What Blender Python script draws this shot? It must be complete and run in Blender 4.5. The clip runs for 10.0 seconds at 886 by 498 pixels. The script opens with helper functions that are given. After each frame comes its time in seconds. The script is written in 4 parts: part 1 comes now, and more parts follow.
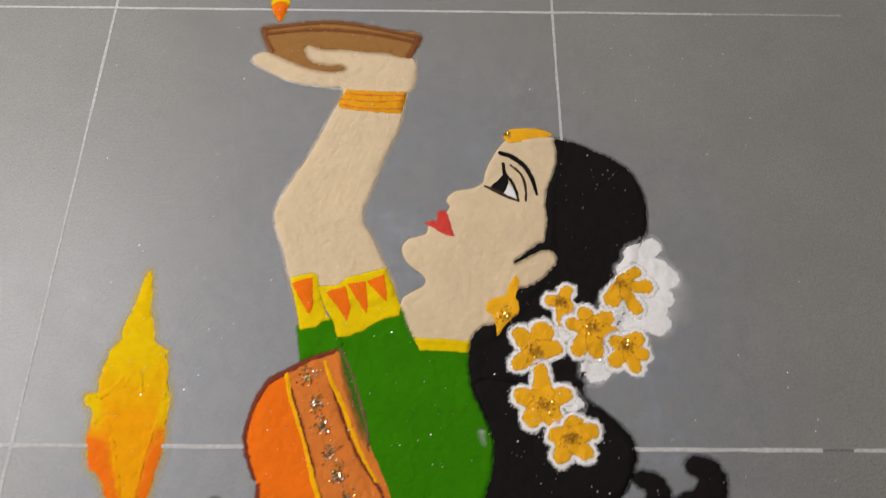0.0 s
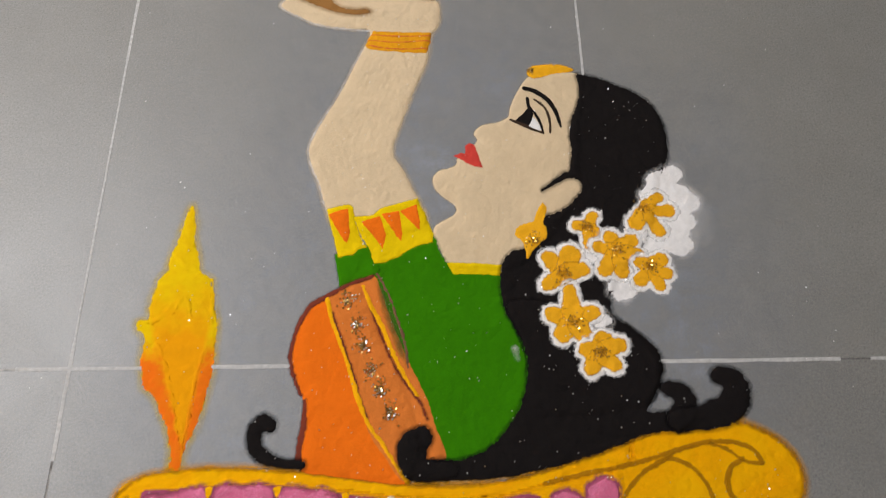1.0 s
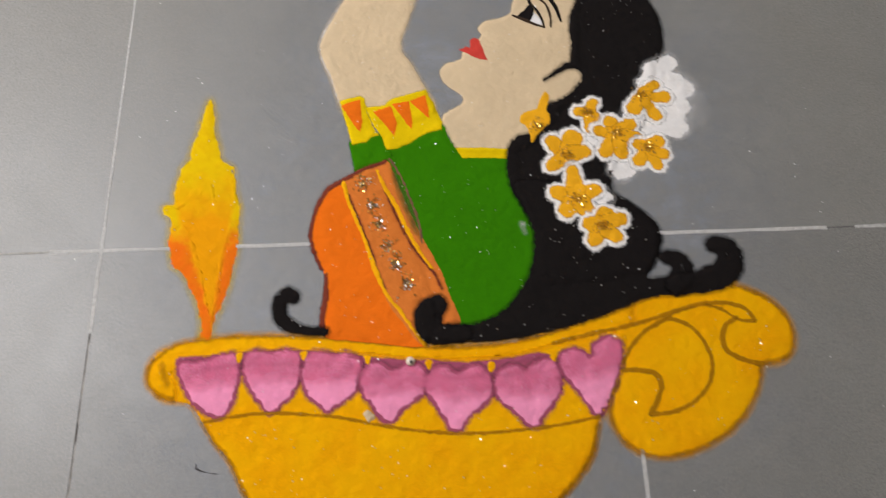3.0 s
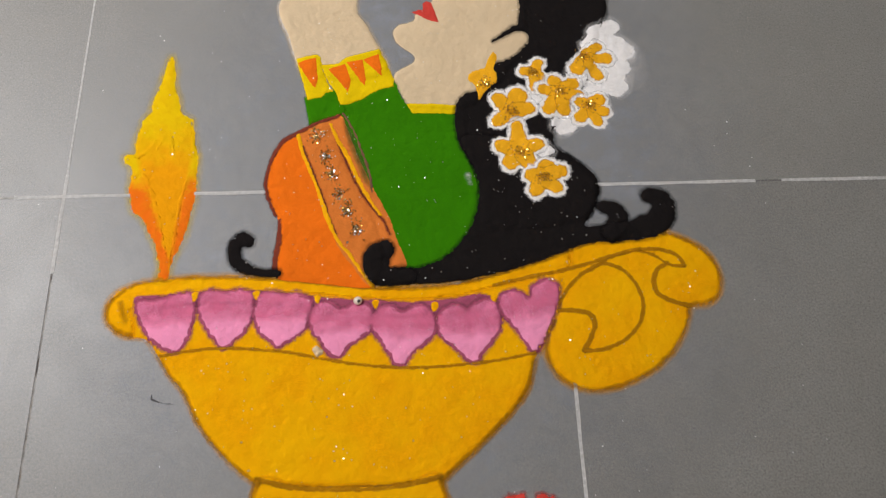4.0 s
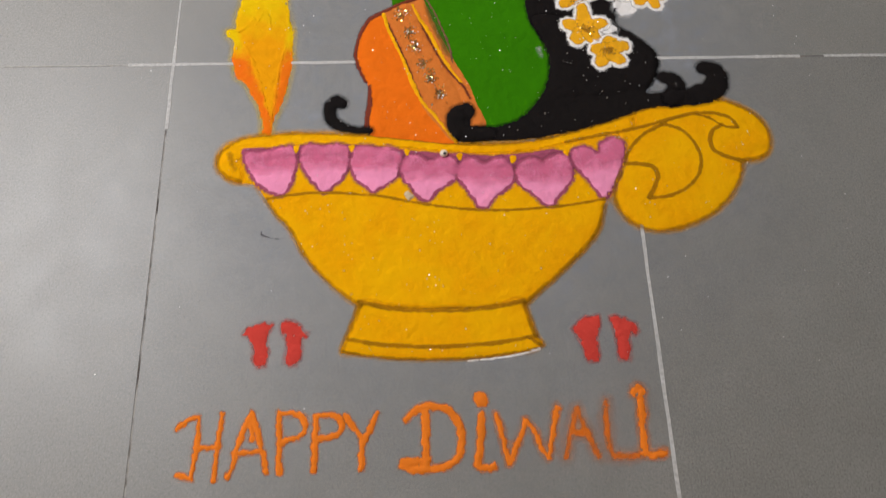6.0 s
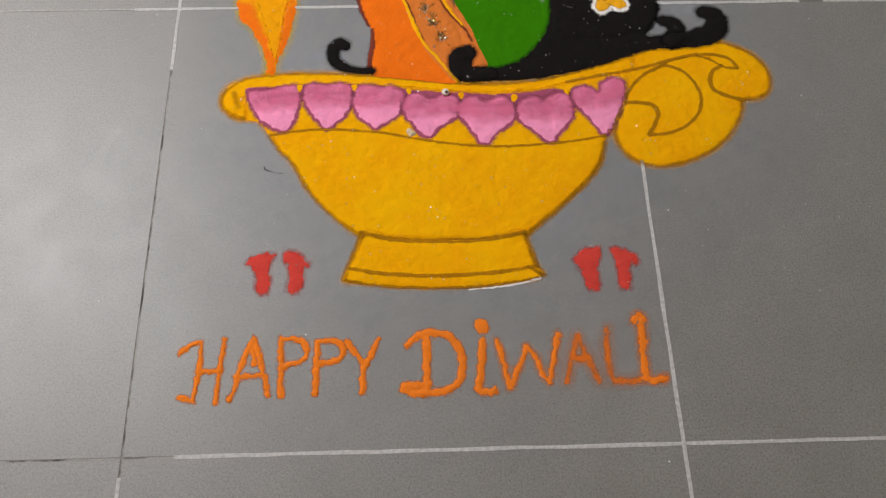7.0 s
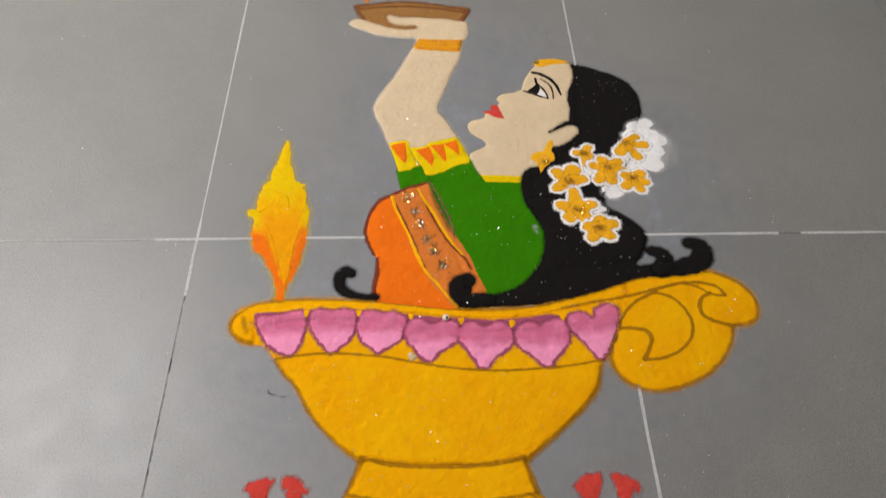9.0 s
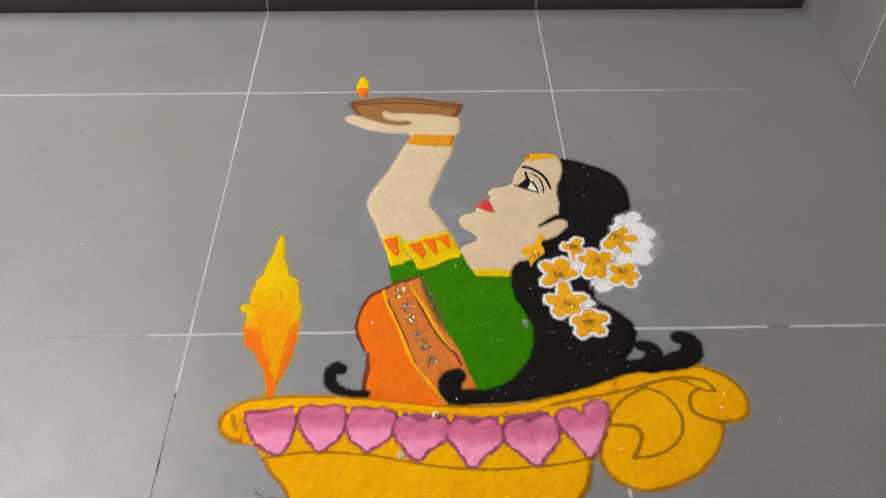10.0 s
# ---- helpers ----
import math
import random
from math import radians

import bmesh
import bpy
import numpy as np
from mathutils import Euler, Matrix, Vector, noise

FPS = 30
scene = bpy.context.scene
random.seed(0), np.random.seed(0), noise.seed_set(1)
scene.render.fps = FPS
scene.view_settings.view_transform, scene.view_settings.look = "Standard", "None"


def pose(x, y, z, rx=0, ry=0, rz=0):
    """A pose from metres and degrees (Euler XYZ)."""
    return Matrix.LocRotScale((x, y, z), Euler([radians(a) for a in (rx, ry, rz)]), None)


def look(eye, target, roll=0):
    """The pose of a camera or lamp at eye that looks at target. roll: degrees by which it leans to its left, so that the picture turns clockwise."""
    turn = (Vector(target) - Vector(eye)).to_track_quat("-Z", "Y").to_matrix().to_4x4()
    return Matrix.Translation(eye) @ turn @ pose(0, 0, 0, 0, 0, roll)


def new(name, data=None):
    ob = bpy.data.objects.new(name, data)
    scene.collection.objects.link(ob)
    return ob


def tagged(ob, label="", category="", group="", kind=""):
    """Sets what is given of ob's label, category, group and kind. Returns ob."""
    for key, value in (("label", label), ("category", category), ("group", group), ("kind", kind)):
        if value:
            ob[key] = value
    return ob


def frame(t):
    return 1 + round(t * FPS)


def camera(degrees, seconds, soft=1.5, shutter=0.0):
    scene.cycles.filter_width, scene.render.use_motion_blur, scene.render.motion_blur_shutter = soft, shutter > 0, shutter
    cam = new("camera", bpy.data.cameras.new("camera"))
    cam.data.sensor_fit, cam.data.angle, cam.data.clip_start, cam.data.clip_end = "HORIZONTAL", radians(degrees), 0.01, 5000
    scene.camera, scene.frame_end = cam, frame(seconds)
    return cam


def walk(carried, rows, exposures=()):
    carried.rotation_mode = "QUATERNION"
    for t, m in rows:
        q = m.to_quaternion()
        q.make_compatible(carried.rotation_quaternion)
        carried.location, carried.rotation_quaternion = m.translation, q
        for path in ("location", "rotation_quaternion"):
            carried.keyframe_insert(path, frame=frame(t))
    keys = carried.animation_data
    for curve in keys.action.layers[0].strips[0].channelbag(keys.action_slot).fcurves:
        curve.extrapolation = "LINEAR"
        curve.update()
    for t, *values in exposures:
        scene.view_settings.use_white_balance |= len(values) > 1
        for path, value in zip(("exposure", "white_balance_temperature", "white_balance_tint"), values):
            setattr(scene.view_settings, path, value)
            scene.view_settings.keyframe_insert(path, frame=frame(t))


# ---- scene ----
cam = camera(57.0, 10.0, soft=1.2, shutter=0.5)
PATH = [
    (0, (0.443, -0.196, 0.86), (0.459, 0.698, -0.929), 1.4),
    (0.5, (0.425, -0.236, 0.867), (0.427, 0.632, -0.935), -0.4),
    (1, (0.412, -0.267, 0.87), (0.416, 0.581, -0.941), -0.5),
    (1.5, (0.379, -0.292, 0.872), (0.386, 0.536, -0.949), -0.9),
    (2, (0.342, -0.317, 0.883), (0.342, 0.485, -0.949), -0.9),
    (2.5, (0.343, -0.342, 0.886), (0.357, 0.43, -0.958), -0.2),
    (3, (0.382, -0.379, 0.878), (0.415, 0.393, -0.967), 0.4),
    (3.2, (0.402, -0.398, 0.879), (0.442, 0.366, -0.969), 1.0),
    (4.3, (0.425, -0.481, 0.904), (0.496, 0.297, -0.937), 3.5),
    (4.5, (0.424, -0.499, 0.898), (0.493, 0.287, -0.94), 3.6),
    (5, (0.404, -0.53, 0.903), (0.482, 0.253, -0.935), 4.3),
    (5.5, (0.353, -0.593, 0.914), (0.423, 0.176, -0.931), 3.6),
    (6, (0.318, -0.662, 0.919), (0.386, 0.112, -0.924), 3.4),
    (6.2, (0.318, -0.691, 0.907), (0.374, 0.109, -0.925), 2.3),
    (7.3, (0.323, -0.764, 0.884), (0.375, 0.05, -0.942), 2.2),
    (7.5, (0.316, -0.762, 0.888), (0.385, 0.051, -0.938), 3.3),
    (8, (0.317, -0.766, 0.901), (0.379, 0.239, -0.827), 2.4),
    (8.5, (0.32, -0.765, 0.91), (0.374, 0.385, -0.725), 1.8),
    (9, (0.326, -0.758, 0.919), (0.377, 0.491, -0.643), 1.2),
    (9.5, (0.337, -0.751, 0.934), (0.382, 0.57, -0.566), 0.9),
    (10, (0.348, -0.744, 0.951), (0.388, 0.64, -0.492), 0.5),
]
walk(cam, [(t, look(eye, target, roll)) for t, eye, target, roll in PATH], exposures=[(0, -0.08, 6500, 10), (4.5, -0.02, 6500, 10), (7.5, 0.0, 6500, 10), (10, 0.06, 6500, 10)])
SKY, KEY_POWER, KEY_COLOR = 0.1, 145.0, (0.968, 0.96, 0.99)
HAZE = 0.55  # how thickly the tiles round the drawing are dusted
HOLE = (-2.3, 0.2, -0.8, 1.85)  # x0, y0, x1, y1 of a gap added in the unseen ceiling

# ---------------------------------------------------------------- light
world = bpy.data.worlds.new("sky")
scene.world = world
world.use_nodes = True
wn = world.node_tree.nodes
sky = wn.new("ShaderNodeTexSky")
sky.sky_type, sky.sun_disc = "NISHITA", False
sky.sun_elevation, sky.sun_rotation = radians(55), radians(-60)
wn["Background"].inputs["Strength"].default_value = SKY
world.node_tree.links.new(sky.outputs[0], wn["Background"].inputs["Color"])
# added area light standing in for the unseen source high on the left
key_light = new("key_light", bpy.data.lights.new("key_light", "AREA"))
key_light.data.shape, key_light.data.size, key_light.data.size_y = "RECTANGLE", HOLE[2] - HOLE[0], HOLE[3] - HOLE[1]
key_light.data.energy, key_light.data.color = KEY_POWER, KEY_COLOR
key_light.location = ((HOLE[0] + HOLE[2]) / 2, (HOLE[1] + HOLE[3]) / 2, 3.0)


# ---------------------------------------------------------------- materials
def nodes_of(name):
    mat = bpy.data.materials.new(name)
    mat.use_nodes = True
    tree = mat.node_tree
    return mat, tree.nodes, tree.links, tree.nodes["Principled BSDF"]


def noise_node(nodes, links, scale, detail=2.0, rough=0.5):
    geo = nodes.new("ShaderNodeNewGeometry")
    tex = nodes.new("ShaderNodeTexNoise")
    tex.inputs["Scale"].default_value, tex.inputs["Detail"].default_value = scale, detail
    tex.inputs["Roughness"].default_value = rough
    links.new(geo.outputs["Position"], tex.inputs["Vector"])
    return tex.outputs["Fac"]


def ramp(nodes, links, value, lo, hi, out_lo, out_hi):
    node = nodes.new("ShaderNodeMapRange")
    for key, v in (("From Min", lo), ("From Max", hi), ("To Min", out_lo), ("To Max", out_hi)):
        node.inputs[key].default_value = v
    links.new(value, node.inputs["Value"])
    return node.outputs["Result"]


def math_node(nodes, links, op, a, b):
    node = nodes.new("ShaderNodeMath")
    node.operation = op
    for n, v in enumerate((a, b)):
        if isinstance(v, (int, float)):
            node.inputs[n].default_value = v
        else:
            links.new(v, node.inputs[n])
    return node.outputs[0]


def mix(nodes, links, fac, a, b):
    node = nodes.new("ShaderNodeMix")
    node.data_type = "RGBA"
    for key, v in (("Factor", fac), ("A", a), ("B", b)):
        socket = [i for i in node.inputs if i.name == key and i.enabled][0]
        if isinstance(v, tuple):
            socket.default_value = (*v, 1)
        elif isinstance(v, float):
            socket.default_value = v
        else:
            links.new(v, socket)
    return [o for o in node.outputs if o.enabled][0]


def bump(nodes, links, height, strength, distance, bsdf):
    node = nodes.new("ShaderNodeBump")
    node.inputs["Strength"].default_value, node.inputs["Distance"].default_value = strength, distance
    links.new(height, node.inputs["Height"])
    links.new(node.outputs["Normal"], bsdf.inputs["Normal"])


def powder_material(name, color, spread=0.15, dust=False, tint=None, broad=0.0, rough=0.95, gloss=0.04, gaps=0.6):
    """Dry coloured rangoli powder: matt, grainy, unevenly sprinkled. dust: the thin scatter round a heap, broken up into grains."""
    mat, nodes, links, bsdf = nodes_of(name)
    grain = noise_node(nodes, links, 1100, 2)
    lumps = noise_node(nodes, links, 85, 3)
    sprinkle = noise_node(nodes, links, 22, 3)
    dark = tuple(c * (1 - spread) for c in color)
    light = tuple(min(1.0, c * (1 + spread)) for c in color)
    body = mix(nodes, links, ramp(nodes, links, grain, 0.3, 0.7, 0, 1), dark, light)
    body = mix(nodes, links, ramp(nodes, links, lumps, 0.35, 0.7, 0, 0.3), body, dark)
    body = mix(nodes, links, ramp(nodes, links, sprinkle, 0.45, 0.75, 0, 0.5), body, tint or light)
    if broad:
        body = mix(nodes, links, ramp(nodes, links, noise_node(nodes, links, 8, 4, 0.6), 0.45, 0.65, 0, broad), body, tint)
    links.new(body, bsdf.inputs["Base Color"])
    bsdf.inputs["Roughness"].default_value = rough
    bsdf.inputs["Specular IOR Level"].default_value = gloss
    height = math_node(nodes, links, "ADD", math_node(nodes, links, "MULTIPLY", grain, 0.12), lumps)
    bump(nodes, links, height, 0.8, 0.0030, bsdf)
    if dust:
        cover = nodes.new("ShaderNodeAttribute")
        cover.attribute_name = "cover"
        grit = noise_node(nodes, links, 950, 1)
        cloud = noise_node(nodes, links, 45, 2)
        amount = math_node(nodes, links, "MULTIPLY", cover.outputs["Fac"], ramp(nodes, links, cloud, 0.3, 0.7, 0.6, 1.15))
        alpha = math_node(nodes, links, "MULTIPLY", amount, ramp(nodes, links, grit, 0.3, 0.65, gaps, 1.68 - gaps))
        links.new(ramp(nodes, links, alpha, 0.0, 1.0, 0, 1), bsdf.inputs["Alpha"])
    return mat


COLORS = dict(
    skin=(0.57, 0.455, 0.298), green=(0.029, 0.165, 0.0015), orange=(0.72, 0.145, 0.008), gold=(0.74, 0.335, 0.0015),
    yellow=(0.66, 0.47, 0.003), amber=(0.74, 0.36, 0.005), black=(0.011, 0.0095, 0.0095), pink=(0.80, 0.27, 0.45), rose=(0.60, 0.14, 0.26),
    mauve=(0.30, 0.07, 0.125), red=(0.50, 0.05, 0.038), white=(0.70, 0.70, 0.70), brown=(0.26, 0.13, 0.04), umber=(0.18, 0.066, 0.024),
    rust=(0.57, 0.165, 0.03), maroon=(0.16, 0.035, 0.02), mustard=(0.35, 0.16, 0.006), olive=(0.10, 0.12, 0.03), taupe=(0.16, 0.085, 0.05),
    bangle=(0.62, 0.28, 0.01), letter=(0.69, 0.18, 0.018), kohl=(0.04, 0.026, 0.018), petal=(0.70, 0.35, 0.014), ochre=(0.38, 0.17, 0.006), saffron=(0.67, 0.455, 0.003))
COLORS = {k: tuple(min(0.88, v * 1.15) for v in c) if k != "black" else c for k, c in COLORS.items()}
POWDER = {k: powder_material("powder_" + k, c) for k, c in COLORS.items()}
POWDER["gold"] = powder_material("powder_gold_mix", COLORS["gold"], tint=(0.86, 0.47, 0.002), broad=0.6)
DUST = {k: powder_material("dust_" + k, c, dust=True) for k, c in COLORS.items()}


def flame_material():
    """Saffron powder run into amber at the heart of the flame and into orange along its lower sides."""
    mat, nodes, links, bsdf = nodes_of("powder_flame")
    geo, parts = nodes.new("ShaderNodeNewGeometry"), nodes.new("ShaderNodeSeparateXYZ")
    links.new(geo.outputs["Position"], parts.inputs[0])
    stir = ramp(nodes, links, noise_node(nodes, links, 38, 4, 0.65), 0.3, 0.7, -0.014, 0.014)
    x, y = parts.outputs[0], math_node(nodes, links, "ADD", parts.outputs[1], stir)
    axis = math_node(nodes, links, "MULTIPLY_ADD", y, -0.131)
    axis.node.inputs[2].default_value = 0.123
    wide = math_node(nodes, links, "MULTIPLY_ADD", y, 0.237)
    wide.node.inputs[2].default_value = 0.0209
    off = math_node(nodes, links, "ABSOLUTE", math_node(nodes, links, "SUBTRACT", x, axis), 0.0)
    side = ramp(nodes, links, math_node(nodes, links, "SUBTRACT", off, wide), -0.003, 0.004, 0, 1)
    heart_color = mix(nodes, links, ramp(nodes, links, y, 0.03, 0.10, 0, 1), (0.82, 0.345, 0.004), COLORS["saffron"])
    side_color = mix(nodes, links, ramp(nodes, links, y, 0.004, 0.034, 0, 1), COLORS["orange"], COLORS["saffron"])
    body = mix(nodes, links, side, heart_color, side_color)
    grain, lumps = noise_node(nodes, links, 1100, 2), noise_node(nodes, links, 85, 3)
    body = mix(nodes, links, ramp(nodes, links, lumps, 0.4, 0.7, 0, 0.22), body, (0.62, 0.25, 0.004))
    links.new(body, bsdf.inputs["Base Color"])
    bsdf.inputs["Roughness"].default_value, bsdf.inputs["Specular IOR Level"].default_value = 0.95, 0.04
    bump(nodes, links, math_node(nodes, links, "ADD", math_node(nodes, links, "MULTIPLY", grain, 0.12), lumps), 0.7, 0.003, bsdf)
    return mat


def tile_material(name, tone, rough):
    """Matt grey vitrified tile with a fine salt-and-pepper grain, soft clouds and trodden smears."""
    mat, nodes, links, bsdf = nodes_of(name)
    info = nodes.new("ShaderNodeObjectInfo")
    cloud = noise_node(nodes, links, 3.2, 4, 0.6)
    smear = noise_node(nodes, links, 11, 5, 0.62)
    grain = noise_node(nodes, links, 430, 2)
    pepper = noise_node(nodes, links, 460, 2)
    mottle = noise_node(nodes, links, 55, 3, 0.6)
    spots = noise_node(nodes, links, 26, 2, 0.5)
    base = mix(nodes, links, ramp(nodes, links, cloud, 0.3, 0.7, 0, 1), tuple(c * 0.92 for c in tone), tuple(c * 1.08 for c in tone))
    base = mix(nodes, links, ramp(nodes, links, smear, 0.35, 0.7, 0, 0.42), base, tuple(c * 1.30 for c in tone))
    base = mix(nodes, links, ramp(nodes, links, grain, 0.34, 0.66, 0, 0.56), base, tuple(c * 0.52 for c in tone))
    base = mix(nodes, links, ramp(nodes, links, pepper, 0.60, 0.68, 0, 0.7), base, tuple(c * 0.38 for c in tone))
    base = mix(nodes, links, ramp(nodes, links, pepper, 0.26, 0.34, 0.35, 0), base, tuple(min(1, c * 1.6) for c in tone))
    base = mix(nodes, links, ramp(nodes, links, mottle, 0.35, 0.65, 0, 0.18), base, tuple(c * 0.72 for c in tone))
    base = mix(nodes, links, ramp(nodes, links, spots, 0.66, 0.78, 0, 0.30), base, tuple(c * 0.70 for c in tone))
    base = mix(nodes, links, ramp(nodes, links, info.outputs["Random"], 0, 1, 0, 0.12), base, tuple(c * 1.5 for c in tone))
    links.new(base, bsdf.inputs["Base Color"])
    links.new(ramp(nodes, links, smear, 0.3, 0.7, rough - 0.03, rough + 0.05), bsdf.inputs["Roughness"])
    bsdf.inputs["Specular IOR Level"].default_value = 0.5
    bump(nodes, links, grain, 0.035, 0.0008, bsdf)
    return mat


def plain_material(name, color, rough, grain_scale=60, spread=0.1, metal=0.0):
    mat, nodes, links, bsdf = nodes_of(name)
    n = noise_node(nodes, links, grain_scale, 4)
    big = noise_node(nodes, links, grain_scale / 12, 3)
    c = mix(nodes, links, ramp(nodes, links, n, 0.3, 0.7, 0, 1), tuple(v * (1 - spread) for v in color), tuple(min(1, v * (1 + spread)) for v in color))
    c = mix(nodes, links, ramp(nodes, links, big, 0.4, 0.75, 0, 0.35), c, tuple(v * (1 - 2 * spread) for v in color))
    links.new(c, bsdf.inputs["Base Color"])
    bsdf.inputs["Roughness"].default_value, bsdf.inputs["Metallic"].default_value = rough, metal
    bump(nodes, links, n, 0.2, 0.001, bsdf)
    return mat


def patchy_material():
    """A joint that has lost its grout in stretches."""
    mat, nodes, links, bsdf = nodes_of("patchy_joint")
    n = noise_node(nodes, links, 16, 3, 0.7)
    links.new(mix(nodes, links, ramp(nodes, links, n, 0.45, 0.58, 0, 1), (0.36, 0.35, 0.33), (0.07, 0.06, 0.05)), bsdf.inputs["Base Color"])
    bsdf.inputs["Roughness"].default_value = 0.95
    return mat


TILE = tile_material("grey_tile", (0.240, 0.242, 0.229), 0.415)
DARK_TILE = tile_material("dark_tile", (0.085, 0.08, 0.074), 0.45)
GROUT = plain_material("white_grout", (0.50, 0.505, 0.50), 0.9, 220, 0.22)
GROUT_GREY = plain_material("worn_grout", (0.40, 0.395, 0.38), 0.9, 180, 0.25)
GROUT_CHIP = plain_material("chipped_joint", (0.15, 0.145, 0.14), 0.9, 300, 0.4)
GROUT_DARK = plain_material("bare_joint", (0.085, 0.075, 0.065), 0.95, 240, 0.35)
GROUT_PATCHY = patchy_material()
GROUT_FAINT = plain_material("faint_grout", (0.27, 0.265, 0.25), 0.9, 180, 0.2)
PLASTER = plain_material("cream_plaster", (0.64, 0.54, 0.42), 0.85, 30, 0.05)
SILVER = plain_material("silver_flake", (0.88, 0.88, 0.88), 0.38, 60, 0.02, 1.0)
GILT = plain_material("gilt_flake", (0.80, 0.55, 0.16), 0.25, 60, 0.02, 1.0)
# pale grains; the near-white base colour paints a glint seen from any side
GLINT_GRIT = plain_material("pale_glint_grit", (0.80, 0.79, 0.76), 0.4, 300, 0.1)
BRONZE = plain_material("bronze_flake", (0.27, 0.15, 0.04), 0.35, 300, 0.2, 0.6)
PEARL_SKIN = plain_material("cream_bead", (0.72, 0.62, 0.52), 0.3, 400, 0.08)
EARTH = plain_material("pale_earth", (0.30, 0.26, 0.21), 0.95, 3, 0.15)
TWIG_SKIN = plain_material("dark_fibre", (0.05, 0.045, 0.045), 0.9, 400, 0.2)


# ---------------------------------------------------------------- mesh helpers
def part(name, bm, material, parent=None, label=""):
    me = bpy.data.meshes.new(name)
    bm.to_mesh(me)
    bm.free()
    me.materials.append(material)
    ob = new(name, me)
    ob.parent = parent
    if label:
        ob["label"] = label
    return ob


def box_bm(x0, y0, z0, x1, y1, z1, bevel=0.0):
    bm = bmesh.new()
    bmesh.ops.create_cube(bm, size=1)
    for v in bm.verts:
        v.co = ((x0 + x1) / 2 + v.co.x * (x1 - x0), (y0 + y1) / 2 + v.co.y * (y1 - y0), (z0 + z1) / 2 + v.co.z * (z1 - z0))
    if bevel:
        bmesh.ops.bevel(bm, geom=bm.edges[:], offset=bevel, segments=1, affect="EDGES")
    return bm


def thing(name, x, y, label, category, group=""):
    ob = new(name)
    ob.empty_display_size = 0.05
    ob.location = (x / 1000, y / 1000, 0)
    return tagged(ob, label, category, group)


# value noise on the floor plane, for uneven edges and lumps (x, y in millimetres)
LATTICE = np.random.RandomState(7).rand(256, 256)


def lumpy(p, size):
    q = p / size + 1000.0
    i = np.floor(q).astype(int)
    f = q - i
    f = f * f * (3 - 2 * f)
    a, b = i[:, 0] % 256, i[:, 1] % 256
    a1, b1 = (a + 1) % 256, (b + 1) % 256
    top = LATTICE[a, b] * (1 - f[:, 0]) + LATTICE[a1, b] * f[:, 0]
    low = LATTICE[a, b1] * (1 - f[:, 0]) + LATTICE[a1, b1] * f[:, 0]
    return top * (1 - f[:, 1]) + low * f[:, 1] - 0.5


def spline(points, closed, step=2.0):
    """A smooth curve through the control points (millimetres)."""
    p = np.array(points, float)
    n = len(p)
    if n == 2 and not closed:
        k = max(2, int(np.hypot(*(p[1] - p[0])) / step))
        return p[0] + (p[1] - p[0]) * np.linspace(0, 1, k + 1)[:, None]
    out = []
    for i in range(n if closed else n - 1):
        if closed:
            a, b, c, d = p[i - 1], p[i], p[(i + 1) % n], p[(i + 2) % n]
        else:
            b, c = p[i], p[i + 1]
            a = p[i - 1] if i else 2 * b - c
            d = p[i + 2] if i + 2 < n else 2 * c - b
        lab, lbc, lcd = (max(np.hypot(*(v - u)), 1e-6) for u, v in ((a, b), (b, c), (c, d)))
        # tangents that never overshoot a short neighbour
        tb = ((b - a) / lab * lbc + (c - b) / lbc * lab) / (lab + lbc)
        tc = ((c - b) / lbc * lcd + (d - c) / lcd * lbc) / (lbc + lcd)
        k = max(2, int(lbc / step))
        t = (np.arange(k) / k)[:, None]
        out.append((2 * t**3 - 3 * t**2 + 1) * b + (t**3 - 2 * t**2 + t) * lbc * tb + (3 * t**2 - 2 * t**3) * c + (t**3 - t**2) * lbc * tc)
    if not closed:
        out.append(p[-1:])
    return np.concatenate(out)


def area(points, sharp=False):
    """A closed outline: depth inside it, in millimetres, at any places."""
    c = np.array(points, float) if sharp else spline(points, True)
    d = np.roll(c, -1, 0)

    def depth(p):
        best = np.full(len(p), 1e9)
        inside = np.zeros(len(p), bool)
        for a, b in zip(c, d):
            e = b - a
            t = np.clip(((p - a) @ e) / max(e @ e, 1e-9), 0, 1)
            best = np.minimum(best, ((p - a - t[:, None] * e) ** 2).sum(1))
            cross = (a[1] > p[:, 1]) != (b[1] > p[:, 1])
            if abs(e[1]) > 1e-9:
                inside ^= cross & (p[:, 0] < a[0] + (p[:, 1] - a[1]) / e[1] * e[0])
        return np.where(inside, 1, -1) * np.sqrt(best)

    return depth, c.min(0), c.max(0)


def stroke(points, width):
    """A trickled line: width in millimetres, one for all or one per control point."""
    c = spline(points, False)
    w = np.array(width if isinstance(width, (list, tuple)) else [width] * len(points), float) / 2
    r = np.interp(np.linspace(0, 1, len(c)), np.linspace(0, 1, len(w)), w)

    def depth(p):
        best = np.full(len(p), -1e9)
        for a, b, ra, rb in zip(c[:-1], c[1:], r[:-1], r[1:]):
            e = b - a
            t = np.clip(((p - a) @ e) / max(e @ e, 1e-9), 0, 1)
            best = np.maximum(best, ra + (rb - ra) * t - np.sqrt(((p - a - t[:, None] * e) ** 2).sum(1)))
        return best

    return depth, c.min(0) - r.max(), c.max(0) + r.max()


# height of the heaps over the floor, per 2 mm, so that each layer lies on the one below
RELIEF, RELIEF_LO = np.zeros((700, 850)), np.array([-250.0, -800.0])


